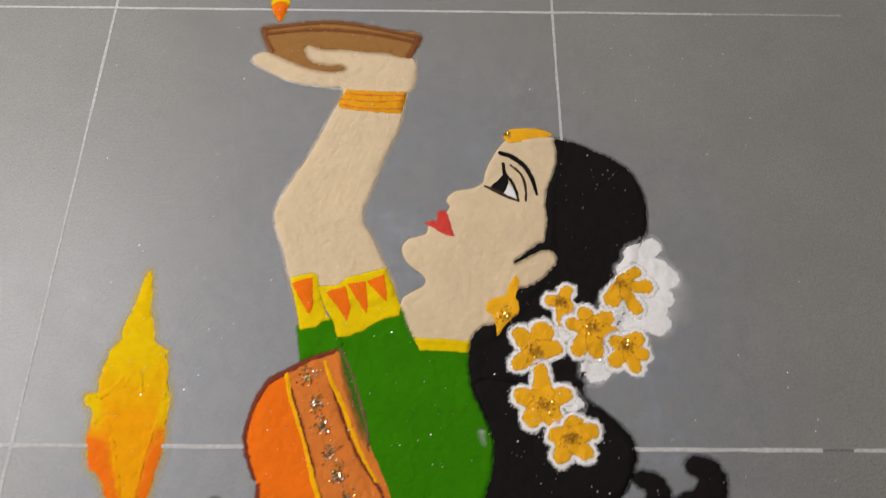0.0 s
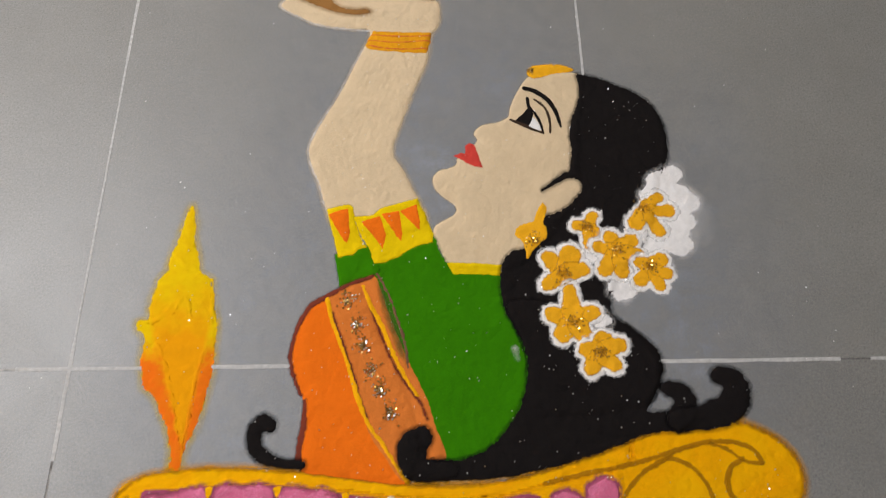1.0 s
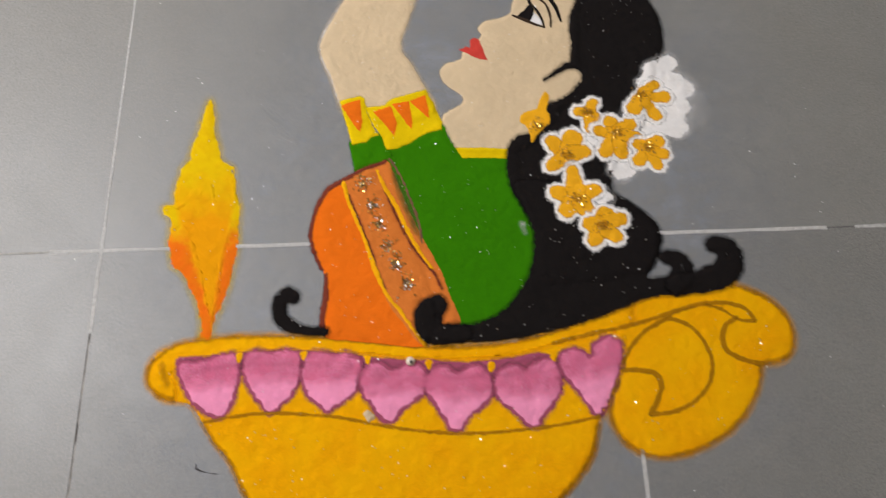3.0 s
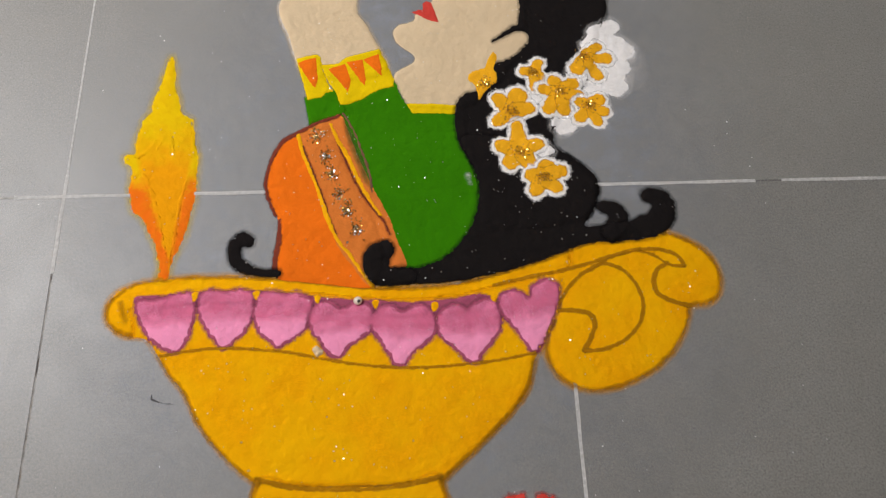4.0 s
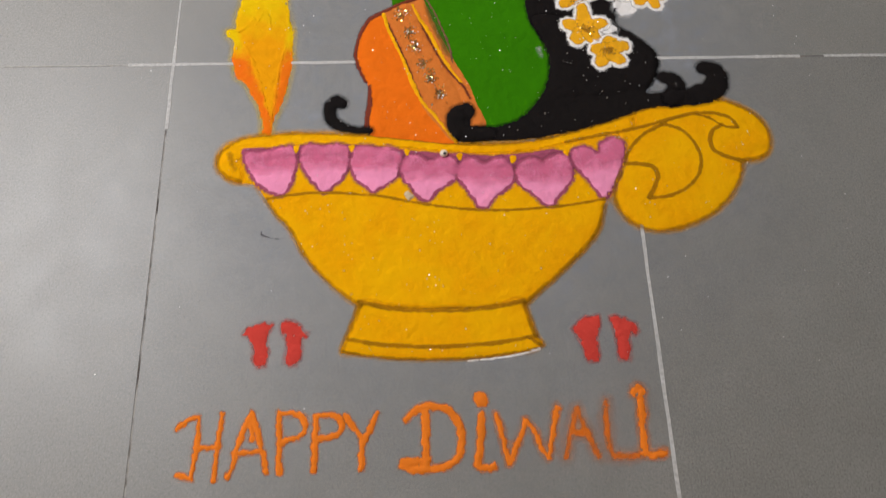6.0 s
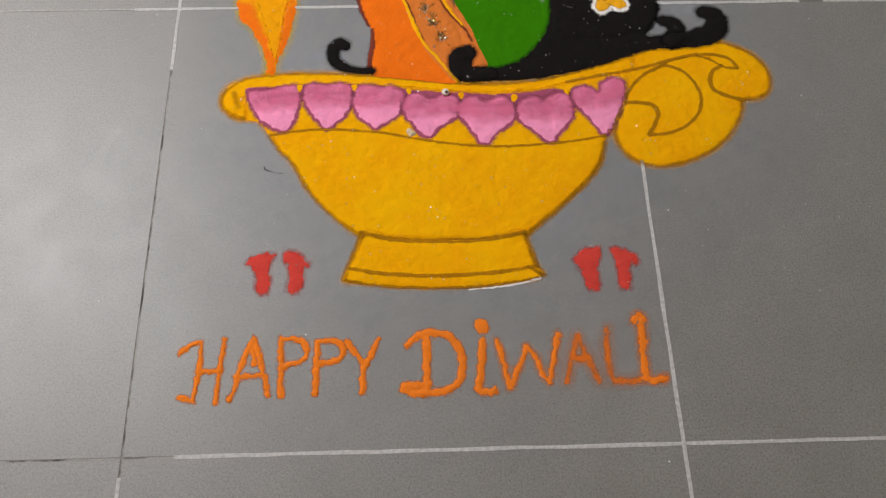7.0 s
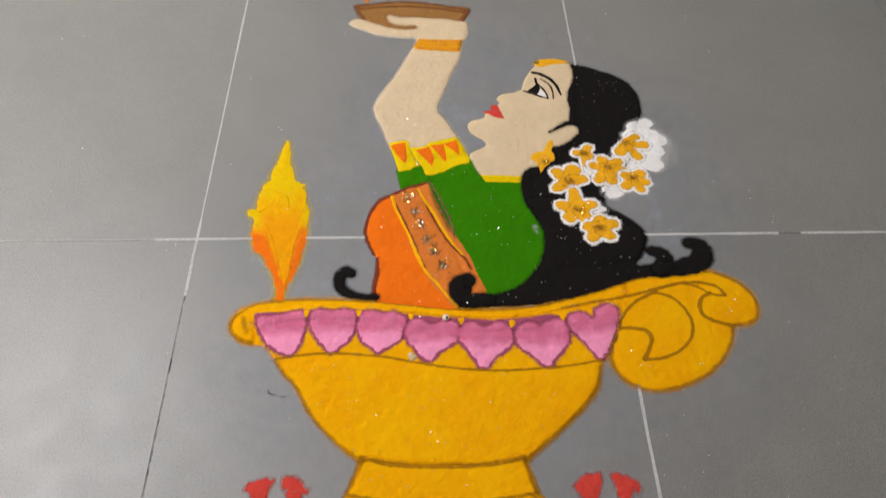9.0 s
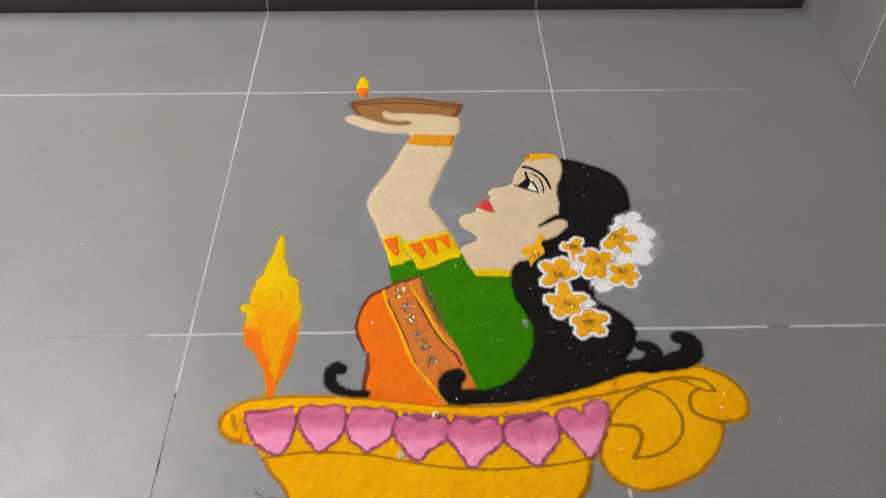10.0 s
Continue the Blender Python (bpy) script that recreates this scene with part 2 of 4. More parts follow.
def relief_at(p):
    q = np.clip((p - RELIEF_LO) / 2.0, 0, np.array(RELIEF.shape) - 2)
    i = np.floor(q).astype(int)
    f = q - i
    a, c = i[:, 0], i[:, 1]
    return ((RELIEF[a, c] * (1 - f[:, 0]) + RELIEF[a + 1, c] * f[:, 0]) * (1 - f[:, 1])
            + (RELIEF[a, c + 1] * (1 - f[:, 0]) + RELIEF[a + 1, c + 1] * f[:, 0]) * f[:, 1])


def pile_up(lo, res, z):
    """Adds a heap, given on its own grid, to the relief."""
    hi = lo + (np.array(z.shape) - 1) * res
    a = np.maximum(np.ceil((lo - RELIEF_LO) / 2.0).astype(int), 0)
    e = np.minimum(np.floor((hi - RELIEF_LO) / 2.0).astype(int), np.array(RELIEF.shape) - 1)
    gx, gy = np.meshgrid(np.arange(a[0], e[0] + 1), np.arange(a[1], e[1] + 1), indexing="ij")
    qx = np.clip(np.round((gx * 2.0 + RELIEF_LO[0] - lo[0]) / res).astype(int), 0, z.shape[0] - 1)
    qy = np.clip(np.round((gy * 2.0 + RELIEF_LO[1] - lo[1]) / res).astype(int), 0, z.shape[1] - 1)
    RELIEF[gx, gy] = np.maximum(RELIEF[gx, gy], z[qx, qy])


def powder(name, shapes, color, parent, level=0, res=2.0, high=1.4, soft=4.0, ragged=0.8, fringe=0.0, thin=0.3, label="", material=None, fade=None, grow=0.0, ridges=0.0):
    """A heap of powder under one or more areas and strokes; level: how many layers lie below it; fringe: the width of its dusty margin."""
    shapes = shapes if isinstance(shapes, list) else [shapes]
    lo = np.min([s[1] for s in shapes], 0) - fringe - 3 * res
    hi = np.max([s[2] for s in shapes], 0) + fringe + 3 * res
    nx, ny = (np.ceil((hi - lo) / res)).astype(int) + 1
    gx, gy = np.meshgrid(np.arange(nx), np.arange(ny), indexing="ij")
    p = np.stack([gx.ravel(), gy.ravel()], 1) * res + lo
    d = np.full(len(p), -1e9)
    for s in shapes:
        d = np.maximum(d, s[0](p))
    d = d + grow + ragged * (1.3 * lumpy(p, 5.0) + 1.1 * lumpy(p, 2.2))
    grid = d.reshape(nx, ny)
    slope = np.stack(np.gradient(grid, res), -1).reshape(-1, 2)
    slope /= np.maximum(np.hypot(slope[:, 0], slope[:, 1]), 0.3)[:, None]
    ids = np.arange(nx * ny).reshape(nx, ny)
    quads = np.stack([ids[:-1, :-1], ids[1:, :-1], ids[1:, 1:], ids[:-1, 1:]], -1).reshape(-1, 4)
    origin = np.array(parent.location[:]) * 1000 if parent else np.zeros(3)
    if parent and parent.parent:
        origin = origin + np.array(parent.parent.location[:]) * 1000

    def build(title, keep, xyz, mat, cover=None):
        used, back = np.unique(keep, return_inverse=True)
        me = bpy.data.meshes.new(title)
        me.from_pydata(((xyz[used] - origin) / 1000).tolist(), [], back.reshape(-1, 4).tolist())
        me.materials.append(mat)
        me.polygons.foreach_set("use_smooth", [True] * len(me.polygons))
        if cover is not None:
            me.attributes.new("cover", "FLOAT", "POINT").data.foreach_set("value", cover[used].astype(np.float32))
        ob = new(title, me)
        ob.parent = parent
        return ob

    base = relief_at(p)
    if fade:
        # a veil sprinkled over what lies below, thicker towards fade[1]
        cover = np.clip((p[:, 1] + 7 * lumpy(p, 13.0) + 4 * lumpy(p, 5.0) - fade[0]) / (fade[1] - fade[0]), 0, 1) * np.clip(d / soft, 0, 1) * thin * 2
        return build(name, quads[(d[quads] > 0).all(1)], np.column_stack([p, base + 0.34 + 0.04 * level]), DUST[color], cover)
    own = high * (1 - np.exp(-np.maximum(d, 0) / soft * 1.5)) * (1 + 0.3 * lumpy(p, 14.0)) + 0.35 * min(1, high) * lumpy(p, 6.0) * np.clip(d / 3, 0, 1)
    own = own + ridges * np.sin(d * 0.8 + 2 * lumpy(p, 40.0)) * np.clip(d / 6, 0, 1)
    z = np.where(d > 0, base + np.maximum(own, 0.08), base - 0.02)
    snapped = np.where((d < 0)[:, None], p - np.maximum(d, -1.5 * res)[:, None] * slope, p)
    ob = build(name, quads[(d[quads] > 0).any(1)], np.column_stack([snapped, z]), material or POWDER[color])
    if label:
        ob["label"] = label
    pile_up(lo, res, np.where(d > 0, z, 0).reshape(nx, ny))
    if fringe:
        near = (d > -fringe) & (d < 1.5)
        cover = np.clip(1 + d / fringe, 0, 1) ** 1.6 * thin * 2
        flat = np.column_stack([p, base + 0.16 + 0.03 * (len(bpy.data.objects) % 7)])
        build("dust", quads[near[quads].all(1)], flat, DUST[color], cover)
    return ob


# ---------------------------------------------------------------- the setting
FLOOR_W, FLOOR_S, WALL_E, STEP = -3.0, -3.0, 1.203, 0.912
floor = tagged(part("floor", box_bm(FLOOR_W, FLOOR_S, -0.15, WALL_E, STEP, -0.010), GROUT_DARK), "mortar bed under grey floor tiles", "floor", kind="structure")
wall_east = tagged(part("wall_east", box_bm(WALL_E + 0.012, FLOOR_S, -0.15, WALL_E + 0.20, 3.2, 2.9), PLASTER),
                   "plain wall clad in grey tiles at its foot", "wall", kind="structure")
# three unseen walls, added to close the room and bounce warm fill light
tagged(part("unseen_wall_south", box_bm(FLOOR_W, FLOOR_S - 0.2, -0.15, WALL_E + 0.2, FLOOR_S, 2.9), PLASTER), "unseen cream plaster wall, added to close the room and bounce light", "wall", kind="structure")
tagged(part("unseen_wall_north", box_bm(FLOOR_W, 3.2, -0.15, WALL_E + 0.2, 3.4, 2.9), PLASTER), "unseen cream plaster wall, added to close the room and bounce light", "wall", kind="structure")
tagged(part("unseen_wall_west", box_bm(FLOOR_W - 0.2, FLOOR_S - 0.2, -0.15, FLOOR_W, 3.4, 2.9), PLASTER), "unseen cream plaster wall, added to close the room and bounce light", "wall", kind="structure")
# an unseen ceiling, added with one gap where the key light hangs
bm = bmesh.new()
for x0, y0, x1, y1 in ((FLOOR_W - 0.2, FLOOR_S - 0.2, HOLE[0], 3.4), (HOLE[2], FLOOR_S - 0.2, WALL_E + 0.2, 3.4), (HOLE[0], FLOOR_S - 0.2, HOLE[2], HOLE[1]), (HOLE[0], HOLE[3], HOLE[2], 3.4)):
    slab = bm.faces.new([bm.verts.new(c) for c in ((x0, y0, 2.9), (x1, y0, 2.9), (x1, y1, 2.9), (x0, y1, 2.9))])
    for v in [g for g in bmesh.ops.extrude_face_region(bm, geom=[slab])["geom"] if isinstance(g, bmesh.types.BMVert)]:
        v.co.z = 3.1
bmesh.ops.remove_doubles(bm, verts=bm.verts[:], dist=0.0001)
bmesh.ops.recalc_face_normals(bm, faces=bm.faces[:])
tagged(part("ceiling", bm, PLASTER), "unseen cream plaster ceiling, added with a gap for the key light", "ceiling", kind="structure")
# unseen ground sheet, added below the floor
tagged(part("ground", box_bm(-150, -150, -0.40, 150, 150, -0.16), EARTH), "unseen plain pale ground, added under the room", "ground", kind="structure")
step = tagged(part("step", box_bm(FLOOR_W, STEP + 0.012, -0.15, WALL_E + 0.012, 3.2, 0.155), GROUT_DARK), "dark tiled step along the floor's far edge", "step", kind="structure")

# grout lines: a narrow bed with worn and bare stretches
JOINTS = [
    # axis, at, from, to, width, material
    ("y", 0.0, -3.0, -0.62, 4.0, GROUT), ("y", 0.0, -0.62, -0.10, 2.6, GROUT_PATCHY), ("y", 0.0, -0.10, 0.03, 4.0, GROUT),
    ("y", 0.0, 0.03, 0.42, 2.5, GROUT), ("y", 0.0, 0.42, STEP, 3.4, GROUT),
    ("y", 0.6, -3.0, -0.1, 4.2, GROUT), ("y", 0.6, -0.1, STEP, 3.2, GROUT),
    ("x", 0.0, -3.0, -0.06, 2.2, GROUT_GREY), ("x", 0.0, -0.06, 0.852, 4.4, GROUT), ("x", 0.0, 0.852, 0.885, 4.4, GROUT_CHIP), ("x", 0.0, 0.885, WALL_E, 4.2, GROUT),
    ("x", 0.6, -3.0, 0.82, 3.6, GROUT), ("x", 0.6, 0.82, 1.0, 2.8, GROUT_GREY), ("x", 0.6, 1.0, WALL_E, 2.2, GROUT_FAINT),
    ("x", -0.6, -3.0, 0.055, 4.0, GROUT_PATCHY), ("x", -0.6, 0.055, WALL_E, 4.0, GROUT)]
for k in (2, 3, 4):
    JOINTS.append(("y", -0.6 * (k - 1), -3.0, STEP, 4.0, GROUT_GREY))
    JOINTS.append(("x", -0.6 * k, -3.0, WALL_E, 4.0, GROUT_GREY))
for axis, at, a, b, w, mat in JOINTS:
    w = w / 2000
    n = max(2, int((b - a) / 0.03))
    bm = bmesh.new()
    rows = []
    for i in range(n + 1):
        s = a + (b - a) * i / n
        k1, k2 = (1 + 0.5 * noise.noise((s * 40, at * 9, q)) for q in (1.0, 5.0))
        z = (0.0003 if mat in (GROUT, GROUT_GREY) else -0.0005) + 0.0002 * noise.noise((s * 60, at * 9, 3.0))
        pts = ((at - w * k1, s, z), (at + w * k2, s, z)) if axis == "y" else ((s, at + w * k2, z), (s, at - w * k1, z))
        rows.append([bm.verts.new(c) for c in pts] + [bm.verts.new((*c[:2], -0.011)) for c in pts])
    for r, q in zip(rows[:-1], rows[1:]):
        for i, j in ((0, 1), (2, 0), (1, 3)):
            bm.faces.new((r[i], r[j], q[j], q[i]))
    part("grout", bm, mat, floor)

# ---------------------------------------------------------------- the oil lamp drawn in powder
lamp = thing("rangoli_lamp", 350, -250, "golden powder drawing of an oil lamp bowl on the floor", "floor drawing")
powder("bowl", area([(75, -146), (109, -129), (201, -120), (361, -134), (468, -135), (536, -123), (595, -117), (591, -161), (572, -199), (558, -219), (549, -249), (531, -275), (508, -298), (485, -318), (464, -336), (448, -349), (412, -352), (351, -353), (290, -351), (251, -347), (228, -331), (209, -312), (181, -277), (163, -244), (145, -223), (133, -204), (117, -184), (95, -178), (79, -170), (71, -156)]), "gold", lamp, 0, 3.0, 2.2, fringe=7)
powder("foot", area([(253, -342), (286, -349), (347, -353), (409, -352), (445, -345), (452, -368), (457, -387), (465, -399), (459, -404), (425, -409), (379, -414), (319, -414), (280, -411), (253, -407), (229, -402), (234, -389), (243, -367)]), "gold", lamp, 0, 2.5, 2.0, fringe=6)
scroll = powder("scroll", area([(593, -91), (622, -80), (651, -74), (693, -68), (725, -67), (748, -76), (770, -91), (783, -111), (785, -132), (779, -149), (765, -159), (744, -162), (739, -179), (727, -200), (707, -224), (678, -243), (644, -255), (618, -257), (594, -249), (579, -234), (572, -214), (573, -195), (583, -176), (591, -161), (587, -124)]), "gold", lamp, 1, 2.5, 1.6, 12.0, fringe=9, thin=0.4)
powder("rim", area([(69, -156), (69, -144), (76, -128), (95, -118), (134, -111), (200, -110), (267, -115), (307, -120), (361, -128), (415, -130), (468, -127), (503, -120), (537, -110), (572, -97), (608, -86), (606, -106), (571, -117), (536, -125), (509, -131), (468, -141), (414, -142), (361, -140), (308, -133), (241, -127), (188, -126), (142, -130), (110, -135), (98, -143), (94, -153), (100, -164), (99, -179), (81, -171)]), "gold", lamp, 1, 2.5, 1.4, 9.0, fringe=8, thin=0.4)
LINES = [
    ([(135, -204), (168, -199), (206, -197), (245, -200), (284, -205), (323, -214), (362, -221), (400, -225), (439, -226), (478, -224), (517, -220), (558, -213)], 3.6), ([(250, -342), (286, -351), (347, -355), (408, -353), (446, -346)], 5), ([(237, -388), (266, -394), (319, -399), (379, -399), (426, -395), (458, -389)], 4.5), ([(447, -390), (463, -401)], 4), ([(231, -402), (253, -407), (280, -411), (319, -414), (379, -414), (425, -410), (459, -405)], 3.4)]
EDGES = [([(133, -204), (146, -224), (164, -245), (182, -278), (210, -313), (230, -331), (251, -347)], 4), ([(557, -222), (548, -250), (530, -276), (506, -299), (484, -319), (463, -337), (448, -349)], 5), ([(251, -345), (242, -368), (234, -389), (231, -401)], 5), ([(444, -347), (452, -368), (457, -387), (464, -400)], 5), ([(74, -134), (95, -119), (134, -112), (200, -111), (267, -116), (307, -121), (361, -128), (415, -131), (468, -128), (503, -121), (537, -111), (572, -98), (608, -87), (650, -75), (693, -69), (725, -69)], 3.6), ([(74, -134), (69, -147), (71, -158), (80, -170), (99, -179)], 4), ([(725, -68), (748, -76), (770, -92), (783, -112), (785, -132), (779, -149), (765, -158), (744, -162), (739, -179), (727, -200), (707, -224), (678, -243), (644, -255), (618, -257), (594, -249), (579, -234), (572, -214), (573, -195), (583, -176)], 4.2)]
for pts, w in LINES:
    powder("outline", stroke(pts, w * 1.6), "mustard", lamp, 2, 1.3, soft=2.0, ragged=0.9, thin=0.5, fade=(-2000, -1999))
SCROLL_LINES = [
    ([(516, -130), (557, -121), (595, -114), (626, -107), (662, -96), (698, -89), (725, -92), (739, -100), (745, -112)], 4.4), ([(591, -155), (603, -136), (625, -116), (648, -106), (667, -113), (682, -130), (689, -155), (686, -173), (671, -194), (650, -207), (629, -212), (614, -212)], 4.2),
    ([(614, -212), (624, -196), (629, -183), (627, -171), (614, -165), (590, -163)], 5), ([(694, -91), (714, -100), (723, -108), (744, -113)], 3.6), ([(724, -108), (711, -116), (705, -130), (707, -144), (720, -154), (744, -162)], 5), ([(632, -115), (658, -99), (685, -92)], 2.8)]
for pts, w in SCROLL_LINES:
    powder("outline", stroke(pts, w * 1.6), "mustard", lamp, 3, 1.3, soft=2.0, ragged=0.9, thin=0.5, fade=(-2000, -1999))
for pts, w in EDGES:
    powder("outline", stroke(pts, w * 2.1), "mustard", lamp, 3, 1.3, soft=4.0, ragged=1.4, thin=0.36, fade=(-2000, -1999))
powder("outline", stroke([(84, -140), (88, -150), (92, -163)], 11), "mustard", lamp, 3, 1.3, soft=5.0, ragged=1.6, thin=0.3, fade=(-2000, -1999))
powder("band", area([(99, -136), (136, -132), (201, -128), (241, -130), (295, -136), (334, -141), (374, -144), (414, -148), (468, -145), (502, -141), (515, -146), (520, -173), (507, -167), (467, -166), (414, -168), (361, -163), (308, -156), (242, -147), (176, -145), (137, -148), (105, -150)]), "mauve", lamp, 2, 2.0, 1.4, fringe=3)


def heart(outline):
    """A pink heart with a mauve edge, deeper rose towards its lobes."""
    edge = powder("heart", area(outline), "mauve", lamp, 3, 1.6, 0.4, ragged=1.8, fringe=4, thin=0.4, grow=3.4, label="pink powder heart with a mauve edge")
    powder("heart_fill", area(outline), "pink", edge, 4, 1.6, 0.18, ragged=2.2)
    ys = [y for _, y in outline]
    low, top = min(ys), max(ys)
    powder("heart_shade", area(outline), "rose", edge, 5, 1.6, soft=1.0, thin=0.34, fade=(low + 0.38 * (top - low), low + 0.62 * (top - low)), grow=1.6)


heart([(105, -142), (111, -139), (121, -140), (128, -138), (139, -136), (152, -132), (163, -131), (167, -143), (168, -158), (165, -169), (163, -183), (158, -193), (152, -199), (145, -197), (135, -191), (124, -184), (117, -175), (111, -162)])
heart([(175, -144), (177, -133), (189, -128), (203, -131), (213, -129), (226, -129), (234, -135), (236, -148), (233, -163), (227, -176), (216, -186), (208, -194), (205, -195), (196, -186), (187, -175), (179, -162)])
heart([(240, -148), (241, -139), (250, -132), (263, -133), (274, -136), (285, -134), (299, -140), (303, -148), (301, -160), (296, -175), (285, -185), (272, -193), (267, -196), (258, -188), (247, -179), (241, -167)])
heart([(303, -168), (306, -153), (314, -147), (326, -148), (337, -156), (345, -154), (355, -148), (366, -151), (374, -160), (376, -171), (369, -181), (358, -189), (345, -198), (335, -209), (328, -209), (321, -200), (312, -187), (305, -177)])
heart([(374, -173), (377, -162), (385, -155), (395, -153), (403, -159), (410, -162), (419, -155), (431, -154), (439, -159), (444, -170), (443, -185), (436, -194), (425, -202), (414, -212), (409, -221), (401, -221), (395, -210), (387, -198), (380, -187)])
heart([(449, -178), (451, -165), (461, -157), (473, -155), (483, -161), (488, -157), (497, -151), (511, -149), (519, -157), (520, -172), (517, -186), (510, -195), (503, -205), (496, -213), (490, -220), (485, -221), (476, -212), (465, -201), (454, -191)])
heart([(522, -157), (524, -146), (532, -140), (544, -140), (552, -147), (559, -147), (562, -135), (571, -128), (579, -126), (588, -132), (590, -143), (588, -158), (581, -173), (576, -185), (569, -199), (563, -208), (556, -210), (550, -201), (542, -189), (533, -176), (526, -167)])
# gold left bare between the hearts' lobes
for x, y in [(169, -135), (240, -136), (310, -142), (377, -151), (445, -156), (515, -147)]:
    powder("gold_dab", stroke([(x, y + 3), (x, y - 3)], [9, 5]), "gold", lamp, 4, 1.4, 0.8, ragged=1.4)
powder("white_sliver", stroke([(376, -417), (405, -415), (435, -411), (460, -405)], [1.5, 2.5, 3, 4]), "white", lamp, 1, 1.2, 0.8, 1.5, ragged=0.8)

# ---------------------------------------------------------------- flames
flame = thing("rangoli_flame", 125, -110, "tall yellow and orange powder flame above the lamp's lip", "floor drawing", "powder flames")
flame_powder = flame_material()
powder("body", area([(111, 203), (118, 184), (121, 156), (126, 138), (133, 115), (145, 105), (148, 89), (154, 67), (158, 46), (158, 29), (159, 0), (156, -20), (153, -40), (147, -68), (141, -83), (136, -102), (134, -112), (126, -112), (123, -94), (120, -79), (115, -67), (106, -48), (95, -30), (85, -23), (81, -7), (77, 5), (78, 21), (74, 41), (68, 44), (68, 55), (79, 59), (78, 72), (82, 94), (86, 109), (92, 116), (94, 134), (100, 156), (104, 179), (108, 193)]), "saffron", flame, 0, 2.0, 1.2, 9.0, fringe=9, ragged=2.0, thin=0.26, material=flame_powder)
for pts, w in (([(92, 30), (104, 6), (117, -34), (131, -84)], 6), ([(149, 30), (141, -10), (139, -46), (134, -90)], 5), ([(70, 52), (88, 56), (104, 74)], 7), ([(106, 62), (117, 84), (128, 60)], 6), ([(146, 104), (150, 70), (152, 44)], 6)):
    powder("ridge", stroke(pts, [w * 0.5, w, w, w * 0.5]), "saffron", flame, 1, 1.6, 0.7, 4.0, ragged=2.0, material=flame_powder)
flamelet = thing("rangoli_flame", 228, 580, "small yellow and orange powder flame above a brown dish", "floor drawing", "powder flames")
powder("outer_flame", area([(224, 652), (233, 638), (237, 617), (234, 598), (227, 581), (221, 588), (213, 607), (214, 627)]), "yellow", flamelet, 0, 1.5, 1.6, fringe=4)
powder("inner_flame", area([(215, 607), (226, 613), (236, 607), (232, 592), (227, 579), (221, 588)]), "orange", flamelet, 1, 1.5, 1.4, fringe=3)

# ---------------------------------------------------------------- the figure: plain patches of powder
figure = thing("rangoli_figure", 450, 100, "flat powder drawing of a robed figure in profile", "floor drawing")
powder("arm", area([(196, 511), (201, 521), (211, 525), (226, 525), (264, 541), (325, 536), (386, 525), (411, 514), (414, 493), (409, 467), (403, 458), (399, 429), (394, 407), (383, 377), (372, 344), (362, 311), (353, 278), (354, 270), (364, 253), (376, 227), (385, 208), (396, 176), (333, 158), (281, 175), (273, 195), (262, 233), (251, 262), (248, 280), (253, 298), (267, 330), (285, 368), (300, 406), (312, 437), (320, 458), (318, 467), (296, 469), (270, 473), (243, 480), (224, 491), (204, 503)]), "skin", figure, 0, 1.6, 1.6, fringe=6, thin=0.35, ridges=0.08)
powder("pale_edge", stroke([(281, 178), (273, 195), (262, 233), (250, 262), (247, 280), (252, 298), (266, 330), (284, 368), (299, 406), (312, 437)], 5), "white", figure, 1, 1.4, soft=2.5, ragged=1.2, thin=0.26, fade=(-2000, -1999))
powder("pale_edge", stroke([(318, 465), (296, 468), (270, 472), (243, 479), (224, 490), (204, 502), (196, 511), (202, 521)], 6), "white", figure, 1, 1.4, soft=2.5, ragged=1.2, thin=0.26, fade=(-2000, -1999))
powder("head", area([(528, 387), (520, 377), (512, 362), (503, 341), (498, 324), (482, 316), (465, 312), (456, 304), (455, 298), (459, 292), (455, 285), (452, 273), (441, 266), (432, 263), (433, 259), (429, 253), (421, 250), (409, 246), (403, 237), (404, 225), (412, 212), (425, 202), (431, 193), (429, 187), (419, 180), (404, 169), (402, 162), (406, 149), (412, 135), (420, 118), (455, 115), (486, 112), (512, 122), (541, 150), (558, 178), (576, 199), (588, 220), (584, 232), (586, 266), (589, 313), (597, 354), (597, 388), (576, 394), (554, 391)]), "skin", figure, 0, 2.0, 1.8, fringe=3)
powder("blouse", area([(332, 123), (354, 128), (371, 137), (385, 147), (400, 154), (407, 137), (418, 117), (424, 108), (448, 106), (480, 104), (488, 99), (492, 60), (503, 32), (507, 4), (506, -17), (498, -44), (483, -69), (466, -88), (442, -101), (423, -105), (408, -106), (399, -94), (388, -68), (379, -41), (367, -8), (352, 34), (339, 70), (331, 100)]), "green", figure, 1, 2.0, 1.3, ragged=1.3, fringe=4, thin=0.4, grow=3.0)
powder("sleeve", area([(289, 134), (307, 137), (315, 144), (325, 145), (330, 134), (338, 113), (315, 100), (296, 94)], True), "green", figure, 1, 2.0, 1.6, fringe=3, grow=2.0)
powder("cuff", area([(274, 194), (288, 198), (301, 201), (306, 197), (310, 176), (317, 155), (324, 143), (315, 141), (308, 134), (291, 131), (285, 155)], True), "yellow", figure, 2, 1.6, 1.8, fringe=2)
powder("cuff", area([(307, 183), (331, 186), (340, 195), (357, 200), (384, 208), (391, 191), (403, 160), (402, 149), (387, 146), (374, 140), (362, 131), (346, 124), (333, 122), (328, 141), (317, 158)], True), "yellow", figure, 2, 1.6, 1.8, fringe=2)
